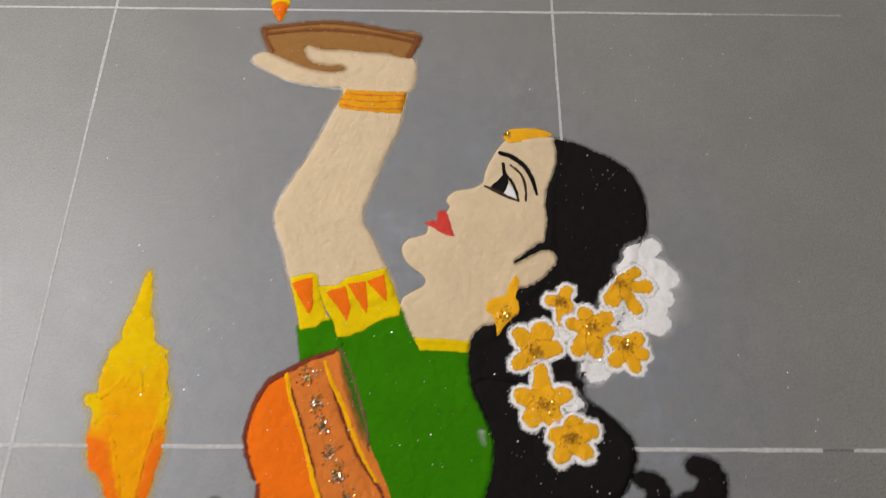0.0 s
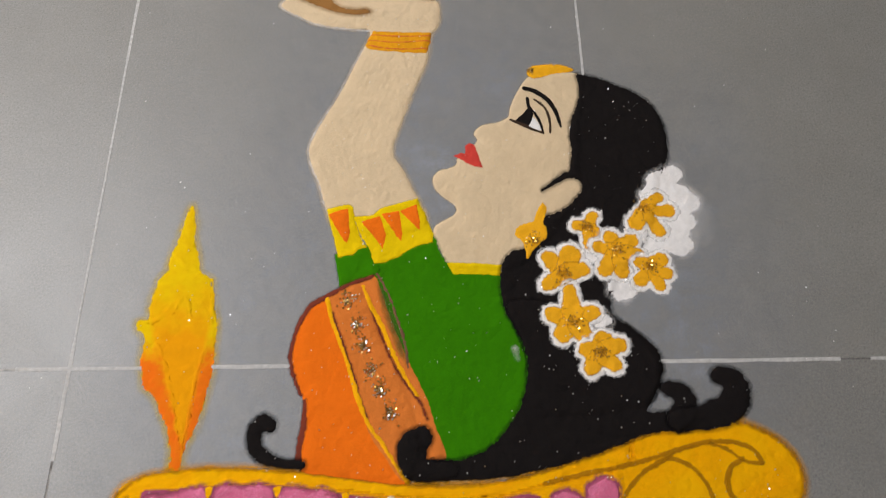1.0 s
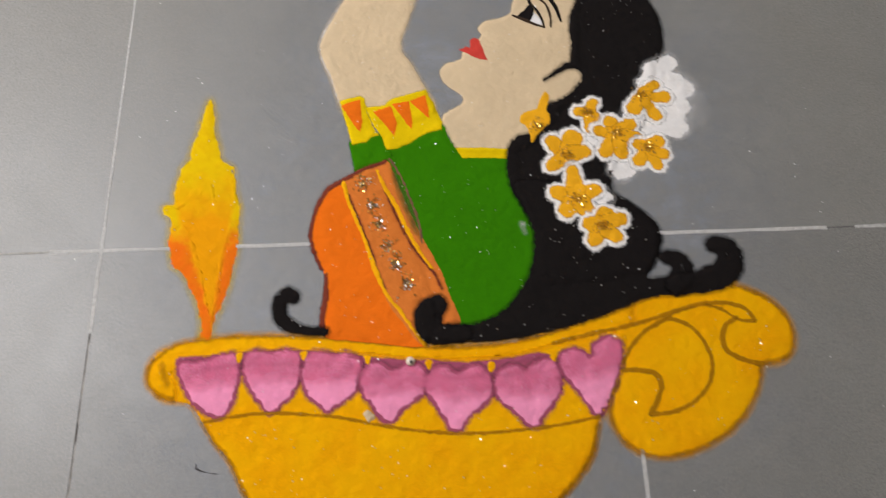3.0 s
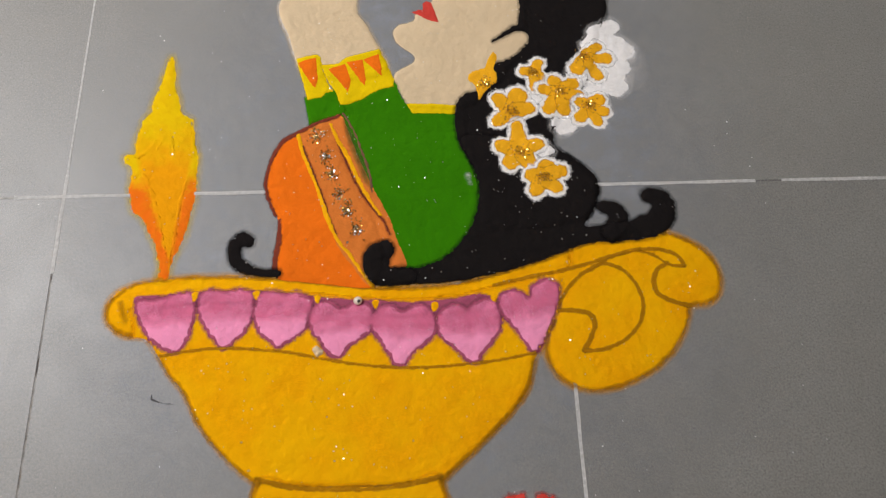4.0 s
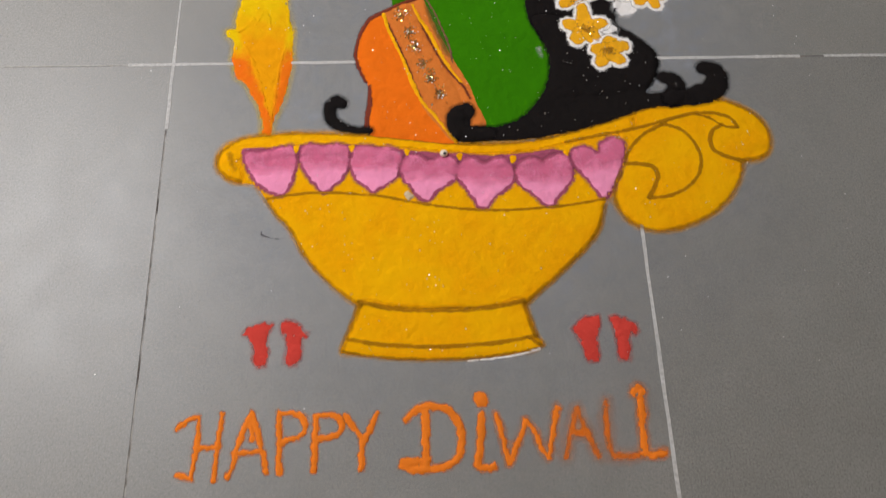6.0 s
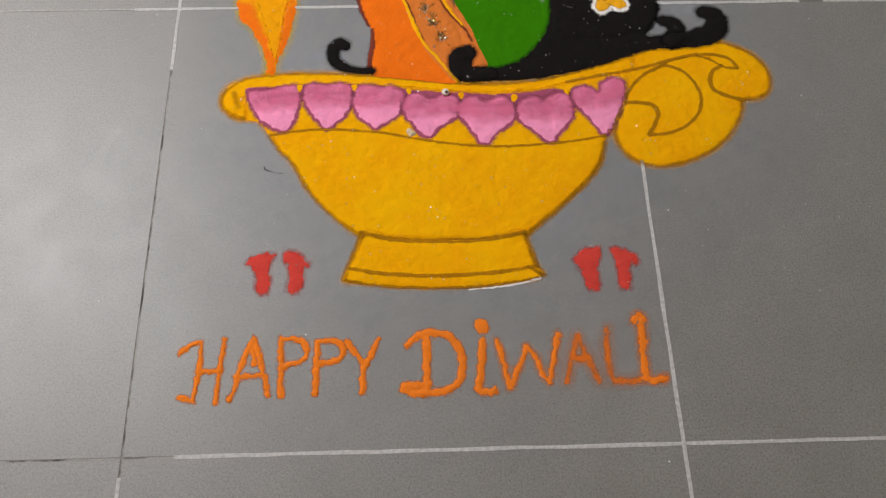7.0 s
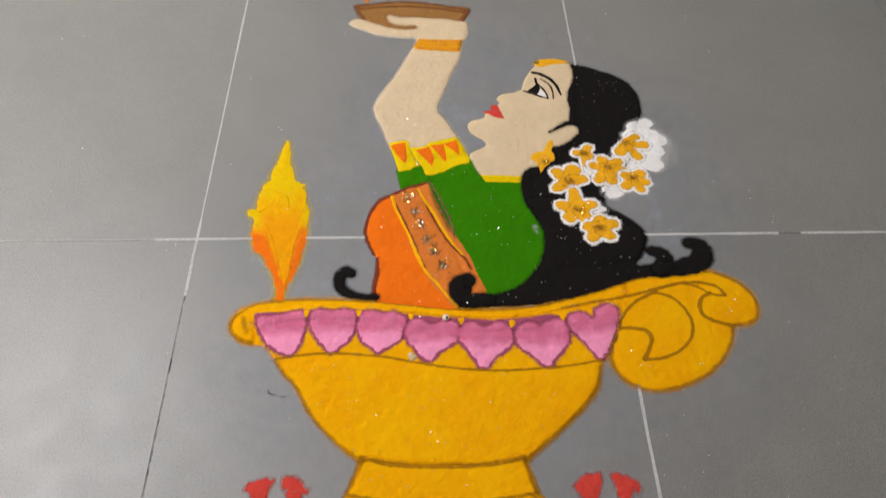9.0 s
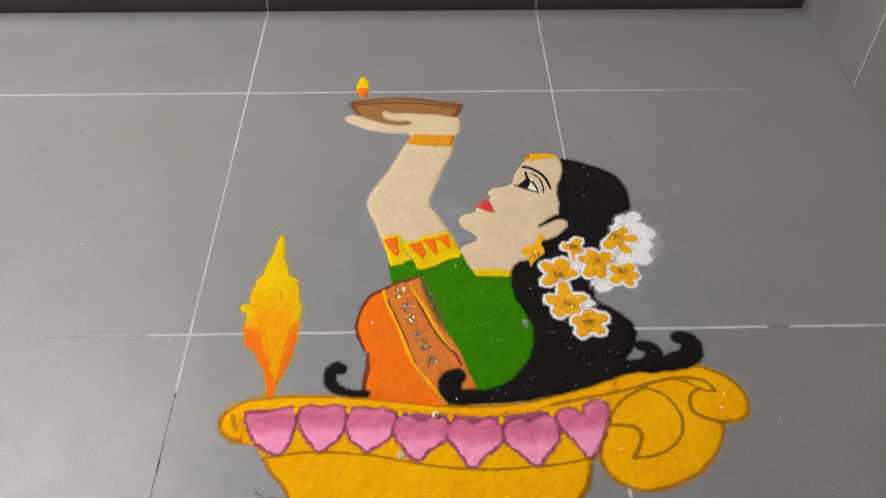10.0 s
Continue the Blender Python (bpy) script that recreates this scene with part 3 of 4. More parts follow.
for pts in ([(277, 187), (301, 195), (304, 162), (301, 148), (296, 153)], [(317, 176), (339, 184), (347, 159), (343, 141), (339, 147)], [(340, 187), (362, 190), (366, 162), (365, 150), (359, 157)], [(363, 190), (383, 199), (387, 176), (387, 164), (381, 169)]):
    powder("cuff_triangle", area(pts, True), "orange", figure, 3, 1.2, 0.7, 2.5, ragged=0.6)
powder("neckline", area([(418, 122), (436, 122), (461, 120), (482, 118), (481, 105), (455, 107), (425, 108)], True), "yellow", figure, 2, 1.5, 1.6)
powder("bangle", area([(314, 441), (319, 455), (325, 464), (362, 462), (403, 461), (400, 442), (396, 426), (367, 428), (338, 431), (319, 434)], True), "bangle", figure, 1, 1.5, 1.8, ragged=1.2)
for pts in ([(322, 457), (352, 454), (401, 454)], [(318, 448), (352, 444), (400, 446)], [(317, 440), (345, 434), (397, 433)]):
    powder("bangle_line", stroke(pts, 2.2), "rust", figure, 2, 1.0, 1.0, 1.0)
powder("sari", area([(309, 98), (282, 83), (264, 72), (251, 50), (245, 29), (244, 8), (249, -12), (258, -33), (262, -45), (262, -66), (260, -91), (261, -113), (287, -119), (324, -124), (361, -129), (374, -128), (386, -106), (376, -41), (339, 42)]), "orange", figure, 2, 2.2, 1.8)
powder("sari_border", area([(281, 82), (309, 97), (334, 107), (343, 85), (352, 59), (370, 13), (383, -15), (394, -38), (403, -68), (412, -106), (393, -109), (374, -128), (349, -100), (331, -72), (322, -44), (309, -7), (296, 35), (286, 63)]), "rust", figure, 3, 2.0, 0.9, label="brick-brown powder border with glitter motifs")
powder("gauze", area([(336, 109), (349, 85), (360, 56), (371, 20), (374, -5), (364, 6), (352, 34), (342, 63)]), "olive", figure, 3, 1.6, soft=6.0, ragged=1.6, thin=0.36, fade=(-2000, -1999))
powder("gauze_edge", stroke([(337, 109), (350, 85), (360, 56), (370, 23), (374, -4)], 3), "taupe", figure, 4, 1.2, 1.0, 1.5, 1.2)
for pts, w, color in (([(333, 106), (309, 98), (282, 83), (264, 72), (251, 50), (245, 29), (243, 8), (248, -12), (257, -33)], [3, 4.5, 5, 7, 5.5, 4, 4, 3.6, 3], "maroon"), ([(262, -39), (262, -66), (259, -91), (259, -106)], [3, 6, 7, 6], "maroon"), ([(287, 61), (295, 39), (304, 14), (315, -17), (323, -44), (330, -59)], 3.5, "maroon"), ([(331, 67), (342, 38), (355, 6), (370, -20), (387, -44), (395, -61)], 2.6, "maroon")):
    powder("dark_edge", stroke(pts, w), color, figure, 4, 1.4, 1.0, 1.5, 1.2, fringe=2.5)
powder("trim_line", stroke([(281, 79), (285, 61), (294, 35), (306, 4), (315, -24), (323, -47), (332, -67), (346, -86), (361, -109), (374, -126)], [5, 5, 4.4, 4, 5, 6, 4.4, 3.6, 4, 6]), "amber", figure, 5, 1.3, 0.9, 1.8, 1.2)
powder("trim_line", stroke([(321, 94), (329, 74), (342, 49), (355, 17), (370, -14), (384, -36)], [3, 5, 5.5, 5, 4.6, 3.5]), "amber", figure, 5, 1.3, 0.9, 1.8, 1.2)
powder("hair", [area([(591, 389), (611, 386), (639, 373), (666, 358), (684, 340), (694, 310), (696, 279), (692, 256), (681, 229), (669, 179), (645, 130), (617, 97), (605, 71), (605, 58), (625, 40), (640, 20), (651, 4), (654, -5), (650, -23), (638, -43), (599, -57), (553, -60), (510, -58), (507, -3), (502, 21), (494, 39), (485, 57), (480, 83), (480, 106), (484, 122), (493, 134), (512, 141), (523, 152), (529, 170), (536, 181), (549, 185), (562, 192), (576, 206), (584, 220), (582, 229), (571, 233), (558, 229), (570, 243), (575, 266), (575, 289), (577, 312), (584, 331), (590, 347), (593, 369)]), stroke([(566, 238), (554, 229), (536, 217)], [8, 6, 2.6])], "black", figure, 3, 2.0, 1.8, ragged=1.5, fringe=5, thin=0.4)
powder("tress", area([(486, 68), (498, 33), (505, 7), (504, -17), (497, -44), (482, -69), (465, -88), (442, -101), (423, -105), (405, -104), (386, -110), (379, -120), (392, -127), (410, -126), (441, -126), (471, -124), (503, -119), (534, -112), (566, -103), (598, -92), (631, -80), (676, -75), (694, -63), (673, -55), (653, -55), (631, -55), (641, -41), (651, -19), (654, -2), (650, 15), (637, 29), (616, 45), (552, 67)]), "black", figure, 3, 2.0, 1.8, ragged=1.5, fringe=5, thin=0.4)
for pts, w in (([(658, -31), (669, -36), (674, -49), (664, -64)], [17, 23, 26, 26]), ([(715, -17), (727, -21), (731, -36), (722, -52), (697, -62), (665, -66)], [20, 28, 31, 31, 24, 24]), ([(388, -81), (381, -86), (378, -100), (383, -113), (401, -116), (418, -115)], [24, 30, 31, 25, 19, 16]), ([(226, -66), (220, -61), (213, -67), (210, -79), (214, -92), (226, -101), (244, -106), (262, -108)], [15, 16, 15, 15, 14, 11, 10, 10])):
    powder("curl", stroke(pts, w), "black", figure, 5, 1.6, 1.7, ragged=1.3, fringe=5, thin=0.4)
powder("headpiece", area([(527, 390), (531, 402), (542, 405), (557, 407), (573, 405), (588, 397), (580, 393), (562, 391), (544, 385), (533, 384)]), "petal", figure, 2, 1.5, 1.8, fringe=2)
powder("earring", area([(531, 194), (535, 199), (539, 194), (537, 183), (534, 174), (537, 163), (537, 153), (528, 144), (520, 136), (512, 124), (510, 136), (507, 148), (499, 159), (505, 168), (513, 172), (522, 174), (526, 183)]), "petal", figure, 6, 1.5, 0.9, ragged=1.2)
powder("lip_patch", area([(428, 268), (438, 273), (444, 270), (443, 282), (449, 287), (455, 284), (459, 269), (464, 250), (455, 251), (444, 257), (436, 263)], True), "red", figure, 2, 1.3, 1.4)
powder("white_patch", area([(529, 324), (534, 319), (539, 302), (532, 305), (523, 309)]), "white", figure, 4, 0.9, 1.0, 1.0, 0.3)
powder("dark_patch", area([(508, 317), (517, 327), (526, 336), (531, 329), (529, 320), (523, 309), (515, 311)]), "black", figure, 3, 0.9, 1.2, 1.0, 0.5)
for pts, w, color in (([(522, 368), (536, 362), (549, 351), (559, 333), (565, 308)], [6.5, 7, 6.5, 5.5, 3], "black"), ([(525, 352), (526, 339), (534, 327), (540, 311), (542, 299)], [4, 4.6, 3.8, 3.2, 3.2], "black"), ([(502, 320), (517, 311), (534, 302), (542, 299)], [3, 4.4, 3.4, 3.2], "kohl"), ([(534, 350), (545, 339), (551, 321), (551, 299)], [3, 3.6, 3.2, 2.6], "kohl")):
    powder("dark_stroke", stroke(pts, w), color, figure, 4, 0.9, 1.2, 1.0, 0.6)

# ---------------------------------------------------------------- dish
dish = thing("rangoli_dish", 320, 520, "brown powder dish with a dark rim, held up", "floor drawing")
powder("bowl", area([(205, 567), (231, 572), (261, 577), (292, 580), (331, 576), (377, 565), (419, 554), (413, 536), (403, 519), (379, 524), (348, 527), (311, 530), (280, 532), (268, 538), (264, 531), (267, 519), (274, 510), (286, 504), (301, 501), (316, 501), (319, 497), (310, 494), (290, 494), (271, 499), (252, 507), (234, 516), (220, 525), (211, 543)]), "brown", dish, 2, 1.8, 1.0, fringe=7, thin=0.35)
for pts, w in (([(207, 565), (247, 572), (292, 577), (339, 572), (377, 563), (417, 552)], 4.5), ([(211, 556), (263, 563), (324, 562), (378, 553), (412, 544)], 4), ([(207, 564), (213, 543), (222, 527)], 4.5), ([(417, 552), (412, 537), (404, 521)], 7)):
    powder("rim_line", stroke(pts, w), "umber", dish, 3, 1.3, 1.0, 1.5, fringe=3)


# ---------------------------------------------------------------- flowers
def flakes(name, places, sizes, material, parent, tilt, rng):
    """Loose flakes lying on the powder, each a thin tilted chip."""
    verts, faces = [], []
    org = np.array(parent.location[:]) * 1000 if parent else np.zeros(3)
    for (x, y), s in zip(places, sizes):
        z = relief_at(np.array([[x, y]]))[0] + 0.25 * s + 0.15
        turn = Euler((rng.normal(0, tilt), rng.normal(0, tilt), rng.uniform(0, 6.28))).to_matrix()
        n = len(verts)
        for a, b in ((-0.5, -0.4), (0.5, -0.5), (0.6, 0.3), (-0.3, 0.6)):
            v = turn @ Vector((a * s, b * s, 0.0))
            verts.append(((x + v.x - org[0]) / 1000, (y + v.y - org[1]) / 1000, (z + v.z - org[2]) / 1000))
        faces.append((n, n + 1, n + 2, n + 3))
    me = bpy.data.meshes.new(name)
    me.from_pydata(verts, [], faces)
    me.materials.append(material)
    ob = new(name, me)
    ob.parent = parent
    return ob


RNG = np.random.RandomState(11)
WHITES = [(694, 237, 10), (681, 225, 14), (709, 198, 12), (697, 206, 15), (701, 172, 11), (694, 142, 11), (687, 161, 17), (667, 144, 16), (645, 164, 11), (620, 88, 13), (688, 187, 15), (585, 129, 9), (591, 48, 7), (666, 207, 9)]
bunch = thing("rangoli_blossom", 680, 160, "loose bunch of plain white powder petals beside the black hair", "floor drawing")
powder("petals", [stroke([(x - 2, y - 1), (x + 2, y + 1)], 2 * r) for x, y, r in WHITES], "white", bunch, 4, 2.0, 0.45, 9.0, ragged=2.4, fringe=7, thin=0.24, grow=3.0)
powder("white_breath", stroke([(712, 206), (722, 180), (716, 152)], 44), "white", bunch, 3, 2.5, soft=22.0, ragged=6.0, thin=0.13, fade=(-2000, -1999))


def flower(cx, cy, petals):
    """A golden flower: each petal from its foot to its tip, with the two widths, over one white ground."""
    whole = thing("rangoli_flower", cx, cy, "golden powder flower edged in white on black hair", "floor drawing", "powder flowers")
    powder("white_edge", [stroke([a, b], [wa + 13, wb + 13]) for a, b, wa, wb in petals], "white", whole, 6, 1.6, 0.45, 4.0, ragged=2.2, fringe=3, thin=0.4)
    for a, b, wa, wb in petals:
        mid = ((a[0] + b[0]) / 2, (a[1] + b[1]) / 2)
        powder("petal", stroke([a, mid, b], [wa + 6, (wa + wb) / 2 + 5, wb + 3]), "petal", whole, 7, 1.4, 0.5, 6.0, ragged=1.6, fringe=2, thin=0.4)
    powder("centre", stroke([(cx - 2, cy), (cx + 2, cy)], 15), "ochre", whole, 8, 1.4, soft=7.0, ragged=2.0, thin=0.32, fade=(-2000, -1999))
    reach = np.mean([math.hypot(b[0] - cx, b[1] - cy) for a, b, wa, wb in petals])
    for mat, n in ((BRONZE, 24), (GILT, 30)):
        spots = RNG.normal(0, reach * 0.24, (n, 2)) + (cx, cy)
        flakes("sparkle", spots, RNG.uniform(1.1, 1.9, n), mat, whole, 0.45, RNG)


flower(655, 191, [((653, 184), (645, 171), 11, 17), ((658, 193), (675, 205), 9, 10), ((662, 188), (685, 187), 7, 14), ((660, 180), (671, 160), 8, 13)])
flower(585, 166, [((588, 167), (593, 180), 7, 10), ((583, 166), (574, 168), 8, 10), ((590, 164), (595, 157), 8, 9), ((586, 160), (585, 142), 8, 8)])
flower(553, 105, [((550, 110), (538, 126), 15, 16), ((556, 112), (562, 130), 15, 22), ((560, 109), (575, 111), 16, 15), ((550, 102), (534, 93), 15, 13)])
flower(618, 135, [((616, 140), (612, 151), 12, 15), ((621, 140), (636, 147), 11, 14), ((613, 136), (596, 140), 10, 11), ((614, 131), (602, 110), 11, 15), ((620, 130), (621, 109), 11, 16), ((623, 133), (640, 129), 11, 14)])
flower(655, 114, [((656, 117), (668, 122), 12, 15), ((652, 115), (644, 119), 12, 12), ((652, 109), (642, 97), 11, 14), ((657, 107), (663, 91), 8, 12), ((660, 111), (673, 105), 9, 12)])
flower(560, 45, [((557, 49), (537, 55), 16, 16), ((555, 41), (547, 32), 18, 18), ((565, 51), (582, 58), 16, 15), ((564, 40), (571, 29), 18, 16), ((559, 58), (558, 86), 18, 10)])
flower(586, 10, [((588, 15), (591, 24), 16, 18), ((593, 14), (607, 18), 14, 15), ((581, 12), (571, 13), 15, 14), ((583, 5), (575, -8), 12, 14), ((589, 5), (600, -4), 12, 14)])

# sparkling motifs down the sari's border, and on the earring and headpiece
for x, y in [(304, 76), (316, 46), (323, 22), (334, -6), (343, -29), (355, -53)]:
    for mat, n in ((BRONZE, 60), (GILT, 26), (SILVER, 26)):
        ang, rad = RNG.uniform(0, 6.28, n), np.abs(RNG.normal(0, 5.6, n))
        flakes("sparkle", np.column_stack([x + rad * np.cos(ang), y + rad * 1.25 * np.sin(ang)]), RNG.uniform(1.0, 2.4, n), mat, figure, 0.45, RNG)
for x, y, r in ((522, 150, 8.0), (532, 396, 3.0)):
    for mat, n in ((BRONZE, 40), (GILT, 30)):
        flakes("sparkle", RNG.normal(0, r * 0.6, (n, 2)) + (x, y), RNG.uniform(1.0, 2.0, n), mat, figure, 0.45, RNG)

# ---------------------------------------------------------------- footprints
for pts in ([(116, -379), (120, -372), (130, -367), (139, -365), (151, -367), (148, -373), (144, -380), (143, -390), (146, -401), (145, -413), (141, -418), (133, -417), (129, -408), (128, -397), (126, -389), (122, -381)], [(159, -366), (165, -363), (174, -365), (183, -371), (185, -377), (190, -379), (189, -383), (184, -384), (184, -395), (183, -406), (180, -415), (172, -418), (166, -414), (166, -405), (167, -395), (165, -380), (159, -375)], [(501, -384), (507, -375), (518, -368), (534, -366), (535, -376), (529, -388), (528, -403), (530, -414), (526, -421), (518, -421), (513, -415), (513, -405), (510, -395), (504, -388)], [(547, -368), (554, -367), (567, -372), (576, -378), (579, -387), (574, -390), (570, -387), (567, -397), (567, -407), (564, -420), (554, -421), (552, -414), (554, -403), (552, -393), (549, -378)]):
    mid = np.mean(pts, 0)
    mark = thing("powder_footprint", round(mid[0]), round(mid[1]), "small red powder footprint stencilled on the tile", "floor drawing", "red footprints")
    powder("print", area(pts, True), "red", mark, 0, 1.4, 0.7, fringe=5, ragged=2.4)

# ---------------------------------------------------------------- lettering: HAPPY DIWALI
words = thing("rangoli_lettering", 350, -520, "orange powder words HAPPY DIWALI trickled by hand on the tile", "lettering")
LETTERS = [
    ([[(49, -486), (60, -478), (72, -473)], [(72, -473), (73, -498), (71, -524), (69, -539)], [(53, -536), (62, -538), (69, -541)], [(98, -471), (97, -492), (95, -515), (94, -542)], [(71, -508), (85, -507), (97, -508)]], 6.0, 0),
    ([[(131, -470), (124, -486), (117, -509), (113, -528), (109, -540)], [(131, -470), (139, -493), (145, -513), (151, -536)], [(113, -514), (129, -514), (145, -513)], [(130, -475), (133, -499)]], 6.0, 0),
    ([[(161, -470), (163, -500), (164, -536)], [(161, -472), (174, -472), (187, -476), (191, -486), (188, -496), (175, -501), (165, -504)]], 7.0, 0),
    ([[(203, -476), (202, -501), (202, -535)], [(203, -476), (215, -475), (228, -479), (232, -488), (227, -497), (215, -500), (203, -501)]], 7.0, 0),
    ([[(236, -476), (244, -489), (256, -503)], [(271, -474), (263, -493), (256, -506), (254, -535)]], 7.0, 0),
    ([[(304, -483), (315, -472), (331, -469), (350, -473), (361, -486), (365, -505), (362, -522), (351, -534), (329, -538), (307, -536), (300, -533)], [(326, -473), (325, -504), (325, -532)], [(299, -530), (314, -530), (326, -528)]], 9.0, 0),
    ([[(389, -478), (386, -506), (382, -535)], [(382, -537), (392, -538), (399, -537)]], 9.0, 0),
    ([[(387, -459), (389, -463)]], 15.0, 0),
    ([[(404, -479), (410, -500), (414, -520), (417, -534)], [(417, -534), (426, -514), (439, -488)], [(439, -488), (448, -501), (453, -518), (460, -529)], [(460, -529), (467, -505), (475, -474)]], 6.5, 0.2),
    ([[(497, -476), (489, -499), (480, -528)], [(497, -476), (503, -496), (511, -516), (517, -530)], [(488, -502), (509, -504)]], 6.5, 0.9),
    ([[(531, -470), (529, -496), (531, -523), (535, -531)], [(535, -530), (551, -530), (560, -529)]], 6.5, 0.9),
    ([[(563, -460), (570, -454), (574, -457)], [(573, -455), (570, -491), (569, -524)], [(565, -527), (579, -529), (589, -528)]], 8.0, 0.35)]
for strokes, w, worn in LETTERS:
    if worn > 0.5:
        # swept and smudged: little more than a stain
        letter = powder("letter", [stroke(q, w * 1.6) for q in strokes], "letter", words, 0, 1.5, soft=w * 0.6, ragged=2.0, thin=0.5, fade=(-2000, -1999))
        powder("smudge", [stroke(q, w * 4.0) for q in strokes], "letter", letter, 1, 2.0, soft=w * 1.8, ragged=3.0, thin=0.15, fade=(-2000, -1999))
    else:
        powder("letter", [stroke(q, [w * 0.8, w * 1.1, w * 0.9, w * 1.05]) for q in strokes], "letter", words, 0, 1.3, 1.3 - 0.9 * worn, 3.6 + 2 * worn, 2.0 + 0.8 * worn, fringe=3 + 12 * worn, thin=0.3)

# ---------------------------------------------------------------- loose bits
bead = thing("bead", 357, -146, "tiny cream bead resting on the lamp's rim", "bead")
bm = bmesh.new()
bmesh.ops.create_uvsphere(bm, u_segments=16, v_segments=10, radius=0.0052)
for v in bm.verts:
    v.co.z = v.co.z * 0.6 + 0.0060
part("shell", bm, PEARL_SKIN, bead)
bm = bmesh.new()
bmesh.ops.create_uvsphere(bm, u_segments=10, v_segments=6, radius=0.0022)
for v in bm.verts:
    v.co = (v.co.x + 0.001, v.co.y - 0.0012, v.co.z * 0.6 + 0.0082)
part("hole", bm, TWIG_SKIN, bead)
crumb = thing("powder_crumb", 311, -203, "pale crumb of powder on the lamp's belly", "crumb")
powder("lump", stroke([(309, -201), (313, -206)], 9), "skin", crumb, 4, 1.2, 3.0, ragged=2.0)
twig = thing("fibre", 130, -252, "short dark fibre lying on the tile", "fibre")
powder("strand", [stroke([(130, -252), (140, -256), (158, -259)], [2.2, 1.1, 0.9]), stroke([(130, -252), (130, -248)], 1.6)], "black", twig, 0, 0.8, 0.9, 1.0, 0.5, material=TWIG_SKIN)
smudge = thing("powder_smudge", 492, 16, "pale smudge where white powder dusted the green", "smudge")
powder("dab", stroke([(492, 16), (495, 4)], [12, 9]), "white", smudge, 2, 1.4, thin=0.22, soft=5.0, fade=(-10, 18))

# glitter over the whole drawing, and stray grains on the tiles round it
for name, mat, n, lo, hi, size, tilt in (
        ("glitter", SILVER, 1300, (60, -420), (880, 600), (0.7, 1.5), 0.5), ("glitter", GLINT_GRIT, 150, (60, -420), (880, 600), (0.6, 1.1), 0.4),
        ("stray_grain", GLINT_GRIT, 60, (-500, -700), (1150, 850), (0.9, 1.8), 0.4)):
    spots = np.column_stack([RNG.uniform(lo[0], hi[0], n), RNG.uniform(lo[1], hi[1], n)])
    if name == "glitter":
        spots = np.array([s for s in spots if relief_at(s[None])[0] > 0.3 or RNG.rand() < 0.12])
    tagged(flakes(name, spots, RNG.uniform(*size, len(spots)), mat, None, tilt, RNG), "fine sparkling flakes scattered over powder and tiles", "glitter", kind="stuff")

# the tiles round the drawing, dulled by a film of spilt white powder; its blue tint also paints cool reflected light
film_mask = (RELIEF[::5, ::5] > 0.2).astype(float)
bell = np.exp(-0.5 * (np.arange(-36, 37) / 13.0) ** 2)
bell /= bell.sum()
for turn in (0, 1):
    film_mask = np.apply_along_axis(lambda row: np.convolve(row, bell, "same"), turn, film_mask)
nx, ny = film_mask.shape
gx, gy = np.meshgrid(np.arange(nx), np.arange(ny), indexing="ij")
spot = np.stack([gx.ravel(), gy.ravel()], 1) * 10.0 + RELIEF_LO
veil = np.clip(film_mask.ravel() * 2.0, 0, 1) * np.clip(0.7 + 0.5 * lumpy(spot, 110.0) + 0.3 * lumpy(spot, 45.0), 0.1, 1) * HAZE
ids = np.arange(nx * ny).reshape(nx, ny)
sheet = bpy.data.meshes.new("powder_film")
sheet.from_pydata(np.column_stack([spot / 1000, np.full(len(spot), 0.00009)]).tolist(), [], np.stack([ids[:-1, :-1], ids[1:, :-1], ids[1:, 1:], ids[:-1, 1:]], -1).reshape(-1, 4).tolist())
sheet.attributes.new("cover", "FLOAT", "POINT").data.foreach_set("value", veil.astype(np.float32))
sheet.materials.append(powder_material("film_of_powder_and_cool_light", (0.33, 0.365, 0.42), 0.1, dust=True, rough=0.42, gloss=0.45, gaps=0.12))
tagged(new("powder_film", sheet), "thin film of spilt powder on the tiles, tinted blue for cool reflected light", "powder", kind="stuff")

# ---------------------------------------------------------------- tiles, last
GAP = 0.0009


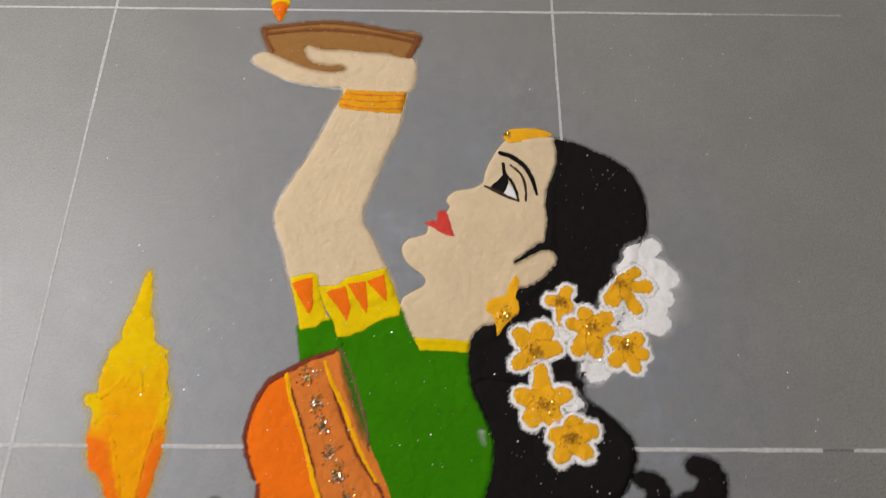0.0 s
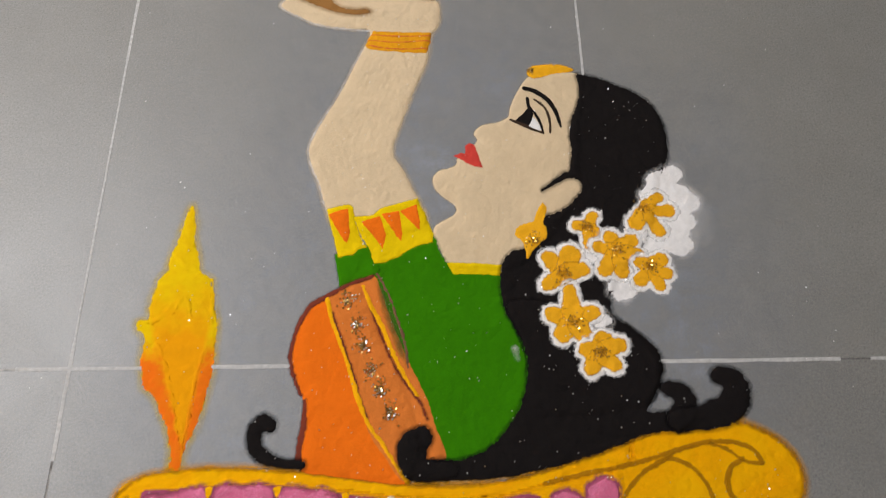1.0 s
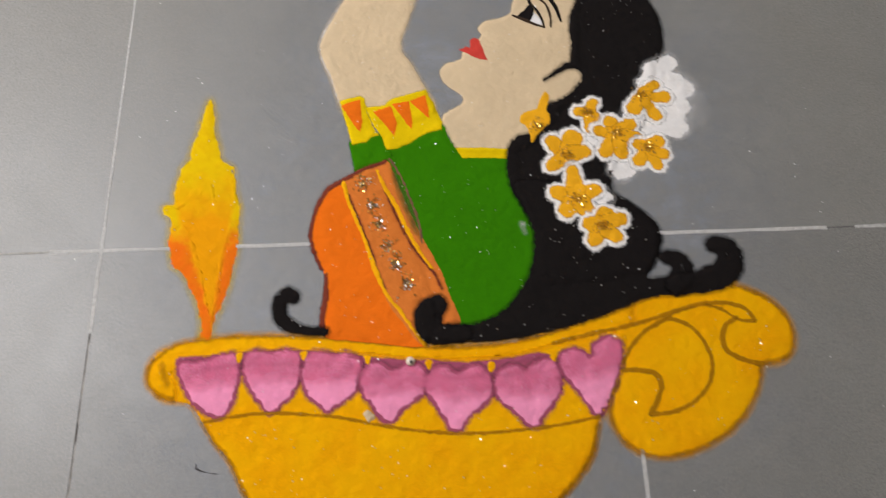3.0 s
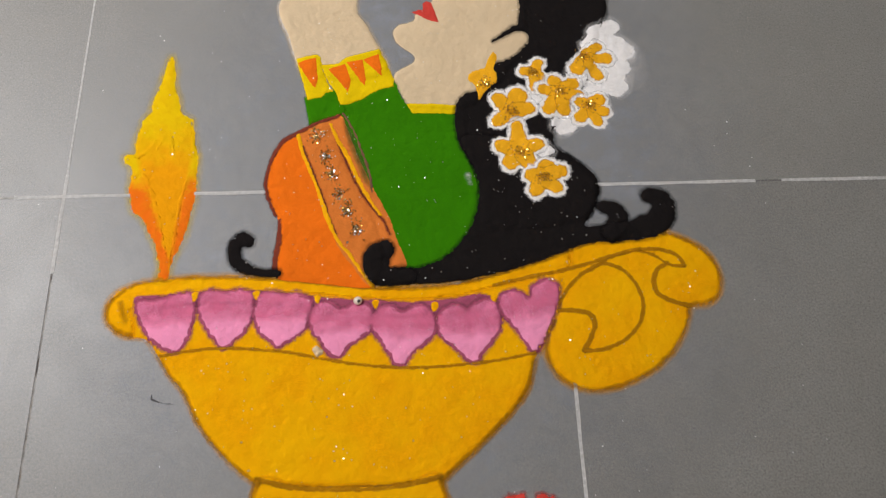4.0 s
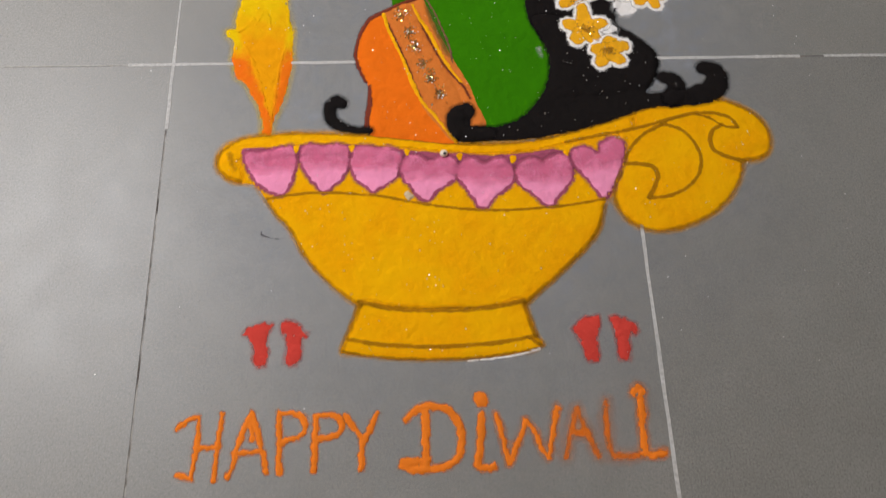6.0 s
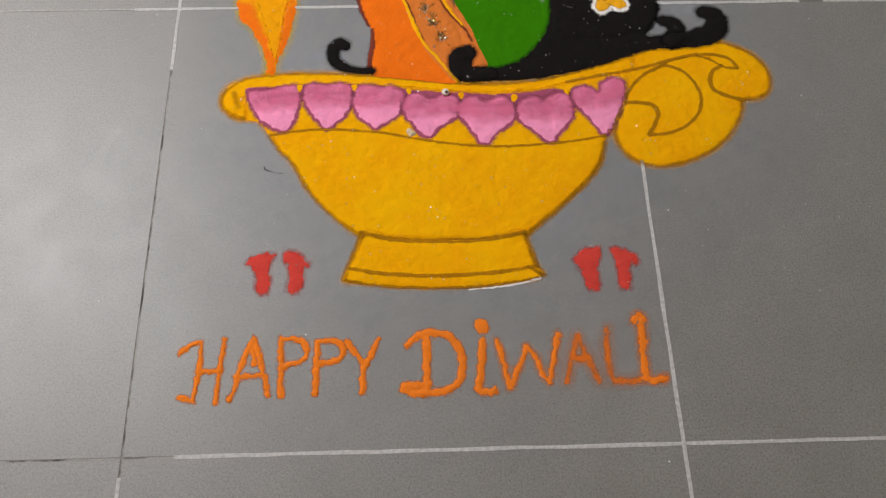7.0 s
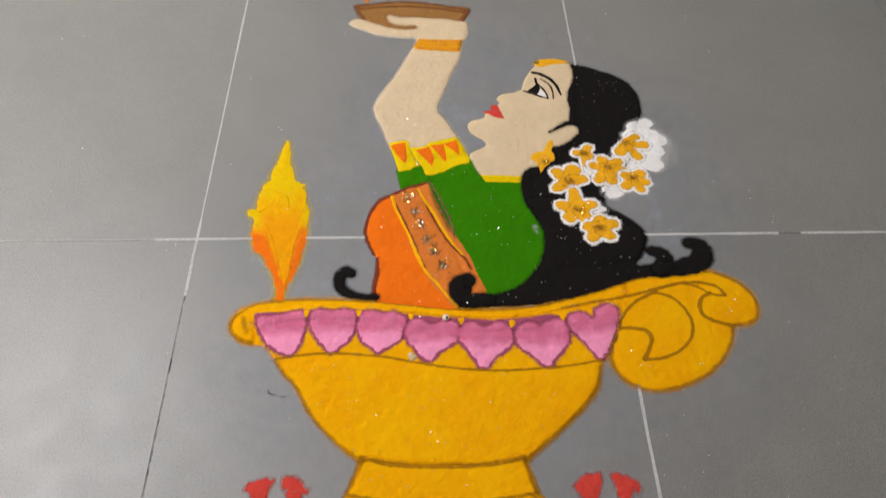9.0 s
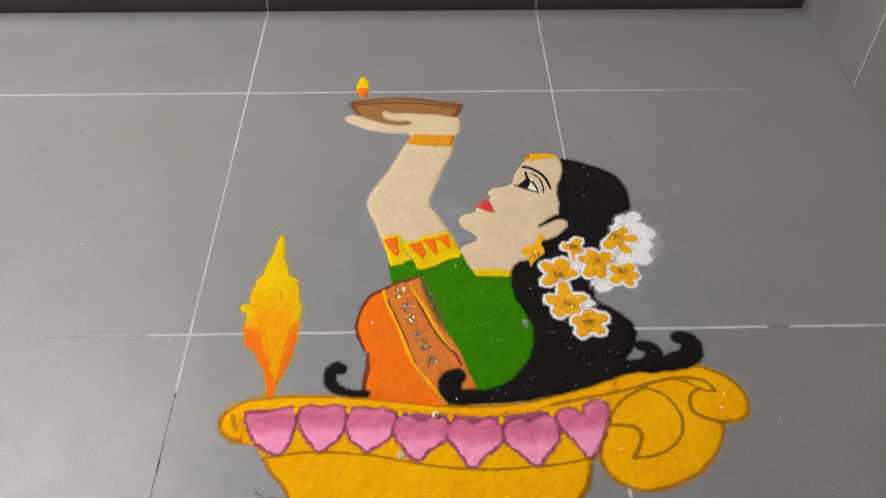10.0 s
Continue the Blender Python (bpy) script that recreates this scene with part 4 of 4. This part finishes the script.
def tile(parent, m, w, h, mat, cache={}):
    key = (round(w, 3), round(h, 3), mat.name)
    if key not in cache:
        bm = box_bm(-w / 2, -h / 2, -0.010, w / 2, h / 2, 0, 0.0004)
        cache[key] = bpy.data.meshes.new("tile")
        bm.to_mesh(cache[key])
        bm.free()
        cache[key].materials.append(mat)
    ob = new("tile", cache[key])
    ob.parent = parent
    ob.matrix_world = m
    return ob


xs = [-3.0, -2.4, -1.8, -1.2, -0.6, 0.0, 0.6, WALL_E + 0.005]
ys = [-3.0, -2.4, -1.8, -1.2, -0.6, 0.0, 0.6, STEP]
for x0, x1 in zip(xs[:-1], xs[1:]):
    for y0, y1 in zip(ys[:-1], ys[1:]):
        tile(floor, Matrix.Translation(((x0 + x1) / 2, (y0 + y1) / 2, 0)), x1 - x0 - 2 * GAP, y1 - y0 - 2 * GAP, TILE)
    # the step's dark riser and its tread
    tile(step, Matrix.Translation(((x0 + x1) / 2, STEP + 0.002, 0.083)) @ pose(0, 0, 0, 90), x1 - x0 - 2 * GAP, 0.166, DARK_TILE)
    for deep in (0.30, 0.90, 1.50, 2.05):
        tile(step, Matrix.Translation(((x0 + x1) / 2, STEP + deep, 0.166)), x1 - x0 - 2 * GAP, (0.50 if deep > 2 else 0.60) - 2 * GAP, DARK_TILE)
wall_ys = [-3.0, -2.4, -1.8, -1.2, -0.6, 0.0, 0.6, 1.2, 1.8]
for y0, y1 in zip(wall_ys[:-1], wall_ys[1:]):
    for z0 in (0.0, 0.6):
        tile(wall_east, Matrix.Translation((WALL_E + 0.002, (y0 + y1) / 2, z0 + 0.3)) @ pose(0, 0, 0, 0, -90, 0), 0.6 - 2 * GAP, y1 - y0 - 2 * GAP, TILE)
for y in wall_ys[1:-1]:
    part("grout", box_bm(WALL_E + 0.0012, y - 0.002, 0.003, WALL_E + 0.012, y + 0.002, 1.2), GROUT, wall_east)
for x in xs[1:-1]:
    part("grout", box_bm(x - 0.002, STEP + 0.0012, 0.003, x + 0.002, STEP + 0.012, 0.166), GROUT, step)
